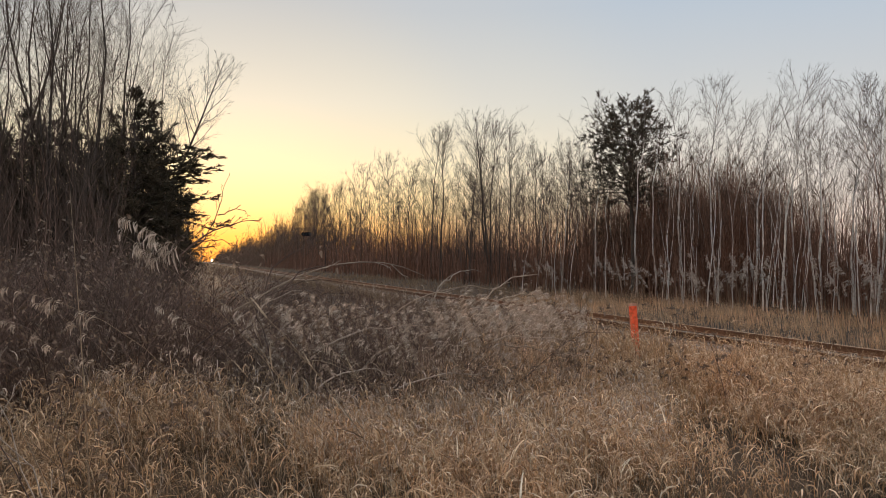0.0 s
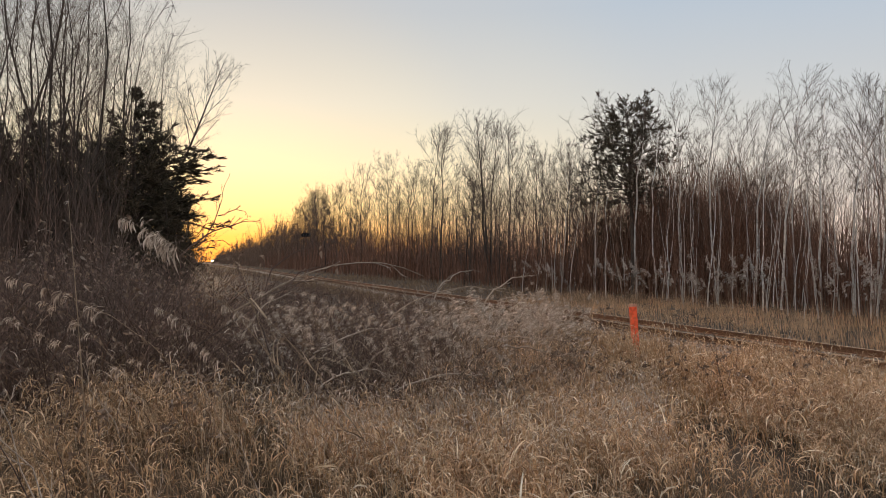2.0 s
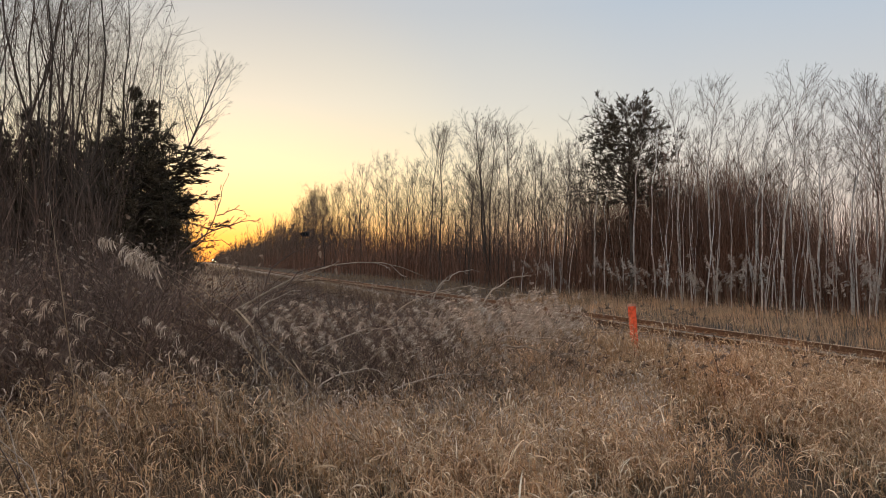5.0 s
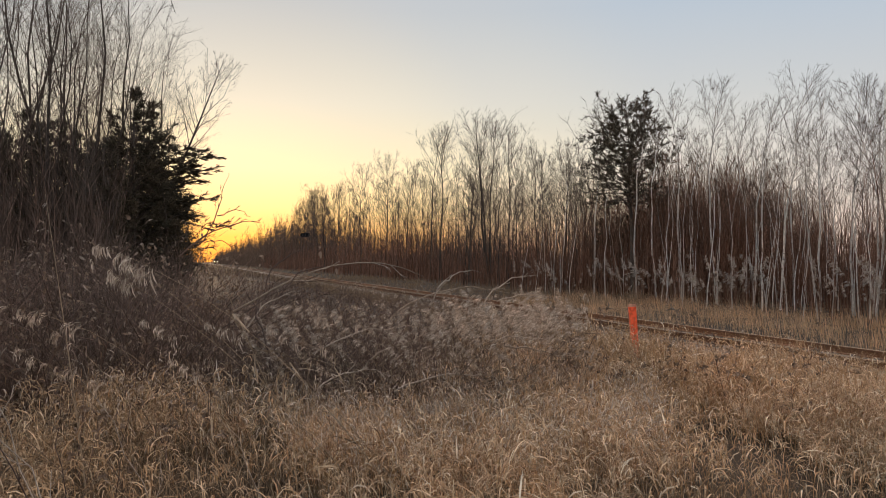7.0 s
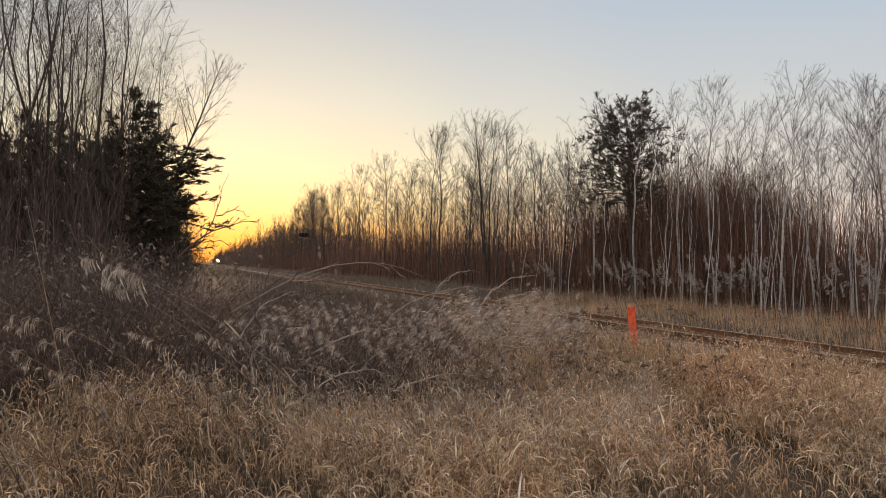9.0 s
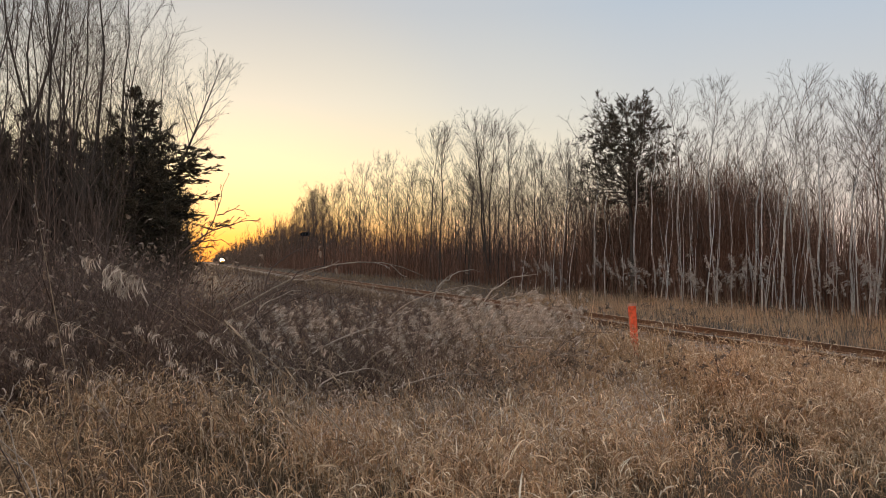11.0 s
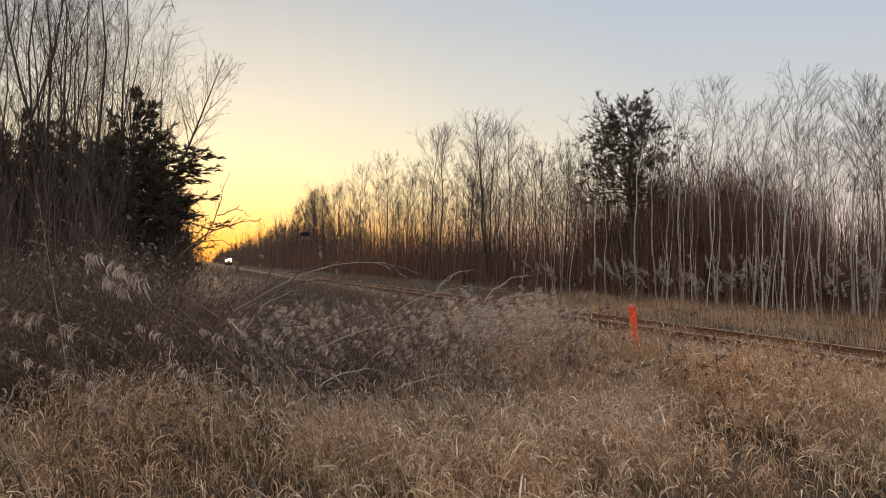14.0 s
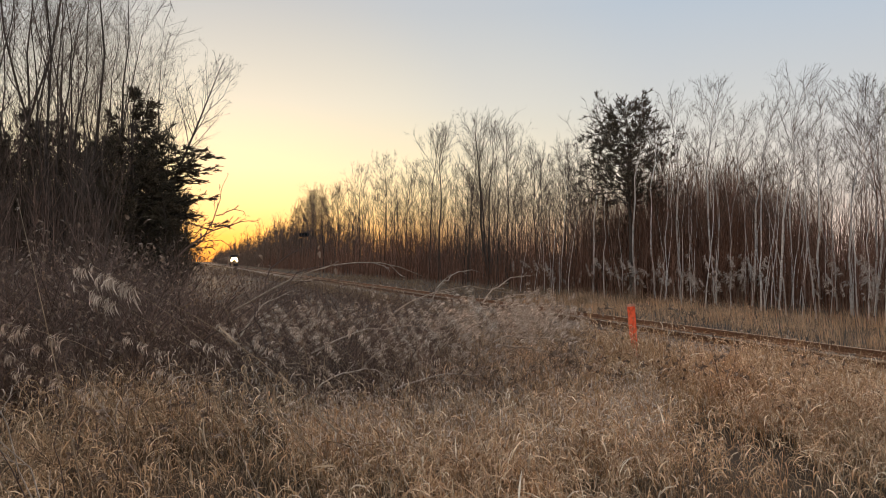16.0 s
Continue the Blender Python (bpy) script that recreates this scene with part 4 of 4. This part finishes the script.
field("tall_grass", "dry golden tall grass near the railway", 202, 11500, wedge(5.8, 10.2, 0.1, 1.2), (0.5, 0.88), (0.0016, 0.003), M_STRAW, k=4, clump=0.1, leaves=4, leaf_mat=M_LEAF, leaf_w=0.0042, leaf_l=0.13)
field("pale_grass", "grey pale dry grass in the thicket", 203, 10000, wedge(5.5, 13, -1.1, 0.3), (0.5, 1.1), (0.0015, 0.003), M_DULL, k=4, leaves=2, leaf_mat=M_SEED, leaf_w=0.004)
# dull brown in place of gold here: the verge's shadow put into its colour
field("far_verge_grass", "dry grass along the far wood's edge, coloured dark as in shadow", 211, 12000, strip(16, 22, 30, 95), (0.3, 0.8), (0.004, 0.01), M_DULL, k=3)
field("verge_grass", "dry golden grass along the wood's edge", 204, 30000, strip(16, 22, -2, 36, 1.1), (0.25, 0.85), (0.0018, 0.005), M_GOLD, k=3)
field("bank_grass", "dry grass on the bank beside the railway", 205, 24000, strip(6, 11.2, 0, 70), (0.4, 0.8), (0.003, 0.007), M_DULL, k=3)
field("bank_grass", "dry straw-coloured grass by the ballast", 208, 8000, strip(7.5, 11.4, -3, 16, 1.0), (0.35, 0.6), (0.002, 0.005), M_STRAW, k=3)
field("seeding_grass", "pale pinkish seeding dry grass", 212, 5200, wedge(4.6, 7.6, -0.35, 0.5), (0.5, 0.85), (0.001, 0.002), M_STRAW, k=4, clump=0.08, leaves=4, leaf_mat=M_SEED, leaf_w=0.0034, leaf_l=0.1)
field("green_grass", "half-green dry grass close to the viewer", 209, 2200, wedge(2.2, 3.6, 0.7, 1.2), (0.25, 0.55), (0.0015, 0.003), M_GREENISH, k=4, leaves=2, leaf_mat=M_GREENISH)


def round_stake(rng, n):
    return rng.normal(size=n) * 0.3 + 2.5, rng.normal(size=n) * 0.2 + 8.6


field("tall_grass", "dry tall grass round the marker stake", 210, 1000, round_stake, (0.95, 1.25), (0.002, 0.004), M_STRAW, k=4, leaves=3, leaf_mat=M_LEAF, leaf_w=0.004)
field("far_grass", "dry grass beside the far line", 206, 9000, strip(0, 21, 80, 400), (0.3, 0.7), (0.02, 0.04), M_DULL, k=2)

# ---------------------------------------------------------------- marker stake, signal, bent branches


def build_stake():
    x, y = ray_y(0.4405, 9.2)
    s = tagged(new("marker_stake"), "fluorescent orange flat marker stake standing in the grass", "marker stake")
    bm = box((-0.05, -0.012, -0.3), (0.05, 0.012, 1.1), 0.006)
    part("post", bm, M_ORANGE, s)
    part("cap", box((-0.052, -0.014, 1.07), (0.052, 0.014, 1.11), 0.006), plain_mat("faded_cap", (0.8, 0.42, 0.3), rough=0.6), s, "faded pale top edge")
    s.matrix_basis = Matrix.Translation((x, y, float(ground_z(x, y)))) @ Euler((radians(2), radians(-4), radians(-12))).to_matrix().to_4x4()


build_stake()


def build_signal():
    x, y = ray_q(-0.310, 15.9)
    z = float(ground_z(x, y))
    ob = tagged(new("railway_signal"), "dark railway signal on a thin mast by the line", "signal")
    part("mast", rod((0, 0, -0.3), (0, 0, 6.6), 0.04, 0.03), M_RAIL, ob)
    part("head", box((-0.75, -0.2, 6.3), (0.75, 0.2, 6.95), 0.12), M_BLACK, ob)
    for k in (-0.45, 0, 0.45):
        part("hood", rod((k, -0.5, 6.62), (k, -0.18, 6.62), 0.16), M_BLACK, ob)
    ob.matrix_basis = Matrix.Translation((x, y, z))


build_signal()


def bent_branch(name, label, seed, pts, r, mat, shoots=5, group="fallen branches in the thicket"):
    """A thin branch through four points, its foot in the brush, with short shoots."""
    rng = np.random.default_rng(seed)
    knots = np.array(pts, float)
    reach = np.concatenate([[0], np.cumsum(np.linalg.norm(np.diff(knots, axis=0), axis=1))])
    reach /= reach[-1]
    t = np.linspace(0, 1, 10)[:, None]
    P = np.zeros((1, 10, 3))
    for i in range(len(knots)):
        others = np.delete(reach, i)
        P[0] += np.prod((t - others) / (reach[i] - others), axis=1)[:, None] * knots[i]
    P[:, 1:-1] += rng.normal(size=(1, 8, 3)) * 0.012
    R = (r * (1 - 0.75 * t[:, 0]))[None]
    A, ra = limbs(rng, P, R, shoots, 0.3, 0.98, 0.22, 35, 0.1, k=4, ratio=0.6, rmin=r * 0.25, shrink=0.5, wobble=0.05)
    B, rb = limbs(rng, A, ra, 3, 0.3, 1.0, 0.35, 38, 0.05, k=3, ratio=0.6, rmin=r * 0.2, shrink=0.3)
    root = new(name)
    part_mesh("limb", mesh_of("limb", [tubes(P, R, 6)], [mat], True), root)
    tagged(part_mesh("twig_spray", mesh_of("twig_spray", [tubes(A, ra, 4), tubes(B, rb, 3)], [mat], True), root), kind="stuff")
    return tagged(root, label, "weed" if "weed" in name else "branch", group)


PALE_BR = plant_mat("weathered_branch", [(0.34, 0.27, 0.21), (0.46, 0.38, 0.31)], grain=30, bump=0.3, island=False)
DARK_BR = plant_mat("dark_branch", [(0.09, 0.06, 0.05), (0.13, 0.09, 0.075)], grain=30, bump=0.3, island=False)
ARCS = [((-1.86, 7.4, 1.13), (-1.8, 7.52, 1.56), (-1.58, 7.64, 1.72), (-1.16, 7.76, 1.83)),
        ((-2.19, 7.3, 1.08), (-1.71, 7.42, 1.37), (-1.0, 7.54, 1.58), (-0.21, 7.66, 1.44)),
        ((-0.15, 7.5, 1.12), (0.07, 7.62, 1.43), (0.19, 7.74, 1.49), (0.43, 7.86, 1.48)),
        ((0.45, 7.5, 1.16), (0.61, 7.62, 1.32), (0.92, 7.74, 1.44), (1.07, 7.86, 1.45)),
        ((0.58, 7.4, 1.18), (0.89, 7.52, 1.24), (1.09, 7.64, 1.23), (1.27, 7.76, 1.2)),
        ((-1.71, 7.3, 1.23), (-1.47, 7.42, 1.5), (-1.25, 7.54, 1.55), (-0.99, 7.66, 1.48)),
        ((-0.55, 7.2, 1.0), (-0.14, 7.32, 1.26), (0.4, 7.44, 1.32), (0.74, 7.56, 1.26))]
LOW_ARCS = [((0.52, 6.7, 0.84), (0.81, 6.82, 0.88), (1.16, 6.94, 0.81), (1.5, 7.06, 0.83)),
        ((0.57, 6.6, 0.81), (0.96, 6.72, 0.74), (1.26, 6.84, 0.68), (1.56, 6.96, 0.72)),
        ((-1.23, 6.6, 0.73), (-0.84, 6.72, 0.9), (-0.36, 6.84, 0.97), (0.03, 6.96, 0.89)),
        ((-0.76, 6.5, 0.58), (-0.45, 6.62, 0.8), (-0.13, 6.74, 0.91), (0.09, 6.86, 1.05)),
        ((-1.96, 6.8, 0.87), (-1.82, 6.92, 1.12), (-1.65, 7.04, 1.26), (-1.45, 7.16, 1.3)),
        ((-1.53, 6.2, 0.65), (-1.65, 6.32, 1.02), (-1.8, 6.44, 1.3), (-1.94, 6.56, 1.57)),
        ((-0.42, 6.1, 0.47), (-0.12, 6.22, 0.57), (0.24, 6.34, 0.57), (0.61, 6.46, 0.51)),
        ((-1.11, 6.1, 0.46), (-0.93, 6.22, 0.59), (-0.64, 6.34, 0.61), (-0.34, 6.46, 0.49))]
for i, p in enumerate(ARCS + LOW_ARCS):
    pale = i not in (0, 5, 12)
    bent_branch("fallen_branch", "thin pale arching dead branch in the thicket" if pale else "thin dark arching dead branch in the thicket", 300 + i, p, 0.0135 if i == 1 else 0.0095, PALE_BR if pale else DARK_BR, shoots=4)
GLOW_ARCS = [((-3.02, 8.0, 1.66), (-2.73, 8.12, 1.93), (-2.4, 8.24, 2.06), (-2.19, 8.36, 2.07)),
        ((-2.82, 8.0, 1.78), (-2.65, 8.12, 2.11), (-2.62, 8.24, 2.38), (-2.58, 8.36, 2.62)),
        ((-2.59, 8.0, 2.13), (-2.5, 8.12, 2.18), (-2.4, 8.24, 2.2), (-2.35, 8.36, 2.13)),
        ((-2.81, 7.8, 1.78), (-2.63, 7.92, 1.84), (-2.51, 8.04, 1.82), (-2.36, 8.16, 1.74))]
for i, p in enumerate(GLOW_ARCS):
    bent_branch("arching_branch", "thin bare arching branch against the glow", 320 + i, p, 0.013 if i == 0 else 0.008, DARK_BR, shoots=5)

WEEDS = [((-1.05, 2.3, -0.05), (-1.35, 2.3, 0.86), (-1.42, 2.3, 1.0), (-1.49, 2.3, 1.16)),
         ((-1.05, 2.2, -0.05), (-1.3, 2.2, 0.85), (-1.36, 2.2, 0.95), (-1.42, 2.2, 1.06)),
         ((-1.06, 2.4, -0.05), (-1.39, 2.4, 0.82), (-1.47, 2.4, 1.0), (-1.56, 2.4, 1.17)),
         ((-1.47, 3.1, -0.05), (-1.45, 3.1, 0.6), (-1.44, 3.1, 0.77), (-1.38, 3.1, 0.99)),
         ((-1.73, 3.2, -0.05), (-1.73, 3.2, 0.59), (-1.74, 3.2, 0.8), (-1.76, 3.2, 1.01)),
         ((-1.07, 3.0, -0.05), (-1.29, 3.0, 0.6), (-1.41, 3.0, 0.87), (-1.55, 3.0, 1.17)),
         ((-0.78, 3.4, -0.05), (-0.98, 3.4, 0.67), (-1.1, 3.4, 0.89), (-1.2, 3.4, 1.08))]
for i, p in enumerate(WEEDS):
    dark = i in (1, 3, 4)
    bent_branch("dry_weed", "slender dark dead weed stem in the grass" if dark else "slender pale dead weed stalk in the grass", 330 + i, p, 0.0052 if i < 3 else 0.0036, DARK_BR if dark else PALE_BR, shoots=3,
                group="dead weed stalks in the grass")

# slender dark weeds and seeding herbs in the grass
HERBS = [shrub("dry_herb", "grey-green dry herb with withered tufts", 340 + i, 0.95, stems=5, spread=0.1, leaves=260, twigs=7, r=0.004, group="dry herbs in the grass") for i in range(2)]
for i, (px, y) in enumerate([(0.60, 7.2), (0.61, 7.5), (0.36, 8.0), (0.2, 6.8), (0.02, 6.4), (-0.15, 6.2), (0.75, 6.6), (-0.5, 5.2), (-0.74, 4.6), (0.1, 5.8), (-0.3, 5.7), (0.88, 7.6), (0.3, 7.2)]):
    x, _ = ray_y(px, y)
    put(HERBS[i % 2], x, y, RNG.uniform(0.75, 1.1), turn=77 * i)
for ob in HERBS:
    drop(ob)


def overhang():
    """A tree just beside the viewer's field, one limb of which reaches into it."""
    ob = bare_tree("near_tree", "bare tree with a long twiggy limb reaching out", 360, 9, 0.09, M_BARK, M_TWIG, first=0.45, n=(12, 7, 5), twig_r=0.004, group="tall trees of the near wood")
    x, y = ray_y(-1.28, 9.5)
    ob.matrix_basis = Matrix.Translation((x, y, float(ground_z(x, y))))
    rng = np.random.default_rng(361)
    t = np.linspace(0, 1, 9)[:, None]
    P = (2 * t * (1 - t) * np.array([3.3, 0.1, 1.0]) + t * t * np.array([4.0, 0.2, -1.75]) + np.array([0, 0, 6.75]))[None]
    R = (0.03 * (1 - 0.85 * t[:, 0]))[None]
    A, ra = limbs(rng, P, R, 22, 0.6, 1.0, 0.13, 40, 0.05, k=4, ratio=0.5, rmin=0.003, shrink=0.3, wobble=0.07)
    B, rb = limbs(rng, A, ra, 5, 0.2, 1.0, 0.45, 42, 0.0, k=3, ratio=0.6, rmin=0.0025, shrink=0.3)
    part_mesh("limb", mesh_of("limb", [tubes(P, R, 6), tubes(A, ra, 4), tubes(B, rb, 3)], [M_TWIG], True), ob)


overhang()

# ---------------------------------------------------------------- movement


def motions():
    """The train comes on along the line; the near reeds bend in the wind."""
    turn = math.degrees(math.atan2(TRACK[1], TRACK[0])) - 90
    run = [(0, 850), (2, 795), (4, 725), (6.5, 635), (9, 535), (11.5, 425), (13, 378), (14.5, 326), (16, 279)]
    rows = []
    for t, s in run:
        x, y = at_track(13.0, s)
        rows.append((t, pose(x, y, RAIL_TOP, 0, 0, turn)))
    walk(loco, rows)
    gust = [(0, 0), (0.8, 0.9), (1.5, 1.4), (2.5, 0.6), (3.5, -0.3), (5, -2.5), (7, -5.0), (8, -6.0), (9, -7.2), (11, -6.4), (12.5, -6.8), (13.5, -6.0), (14.5, -6.8), (15.3, -8.0), (16, -9.5)]
    for i, (ob, x, y, tr, lean) in enumerate(SWAYING):
        g = 0.75 + 0.1 * (i % 5)
        z = float(ground_z(x, y))
        walk(ob, [(t, Matrix.Translation((x, y, z)) @ Matrix.Rotation(radians(lean + g * a + 0.8 * math.sin(1.9 * t + i)), 4, "Y") @ Matrix.Rotation(radians(tr), 4, "Z")) for t, a in gust])
    for i, ob in enumerate(MIDREEDS):
        stir(ob, i, 2.6, 0.3, gust)
    for i, ob in enumerate(GUSTY):
        stir(ob, i, 0.22, 0.012, gust)


def stir(ob, i, swing, pull, gust):
    """Sway a rooted plant about its foot."""
    foot, turned = Matrix.Translation(ob.matrix_basis.translation), ob.matrix_basis.to_quaternion().to_matrix().to_4x4()
    walk(ob, [(t, foot @ Matrix.Rotation(radians(pull * a + swing * math.sin(1.7 * t + 2.1 * i)), 4, "Y") @ Matrix.Rotation(radians(0.5 * swing * math.sin(1.3 * t + i)), 4, "X") @ turned)
              for t, a in gust])


motions()
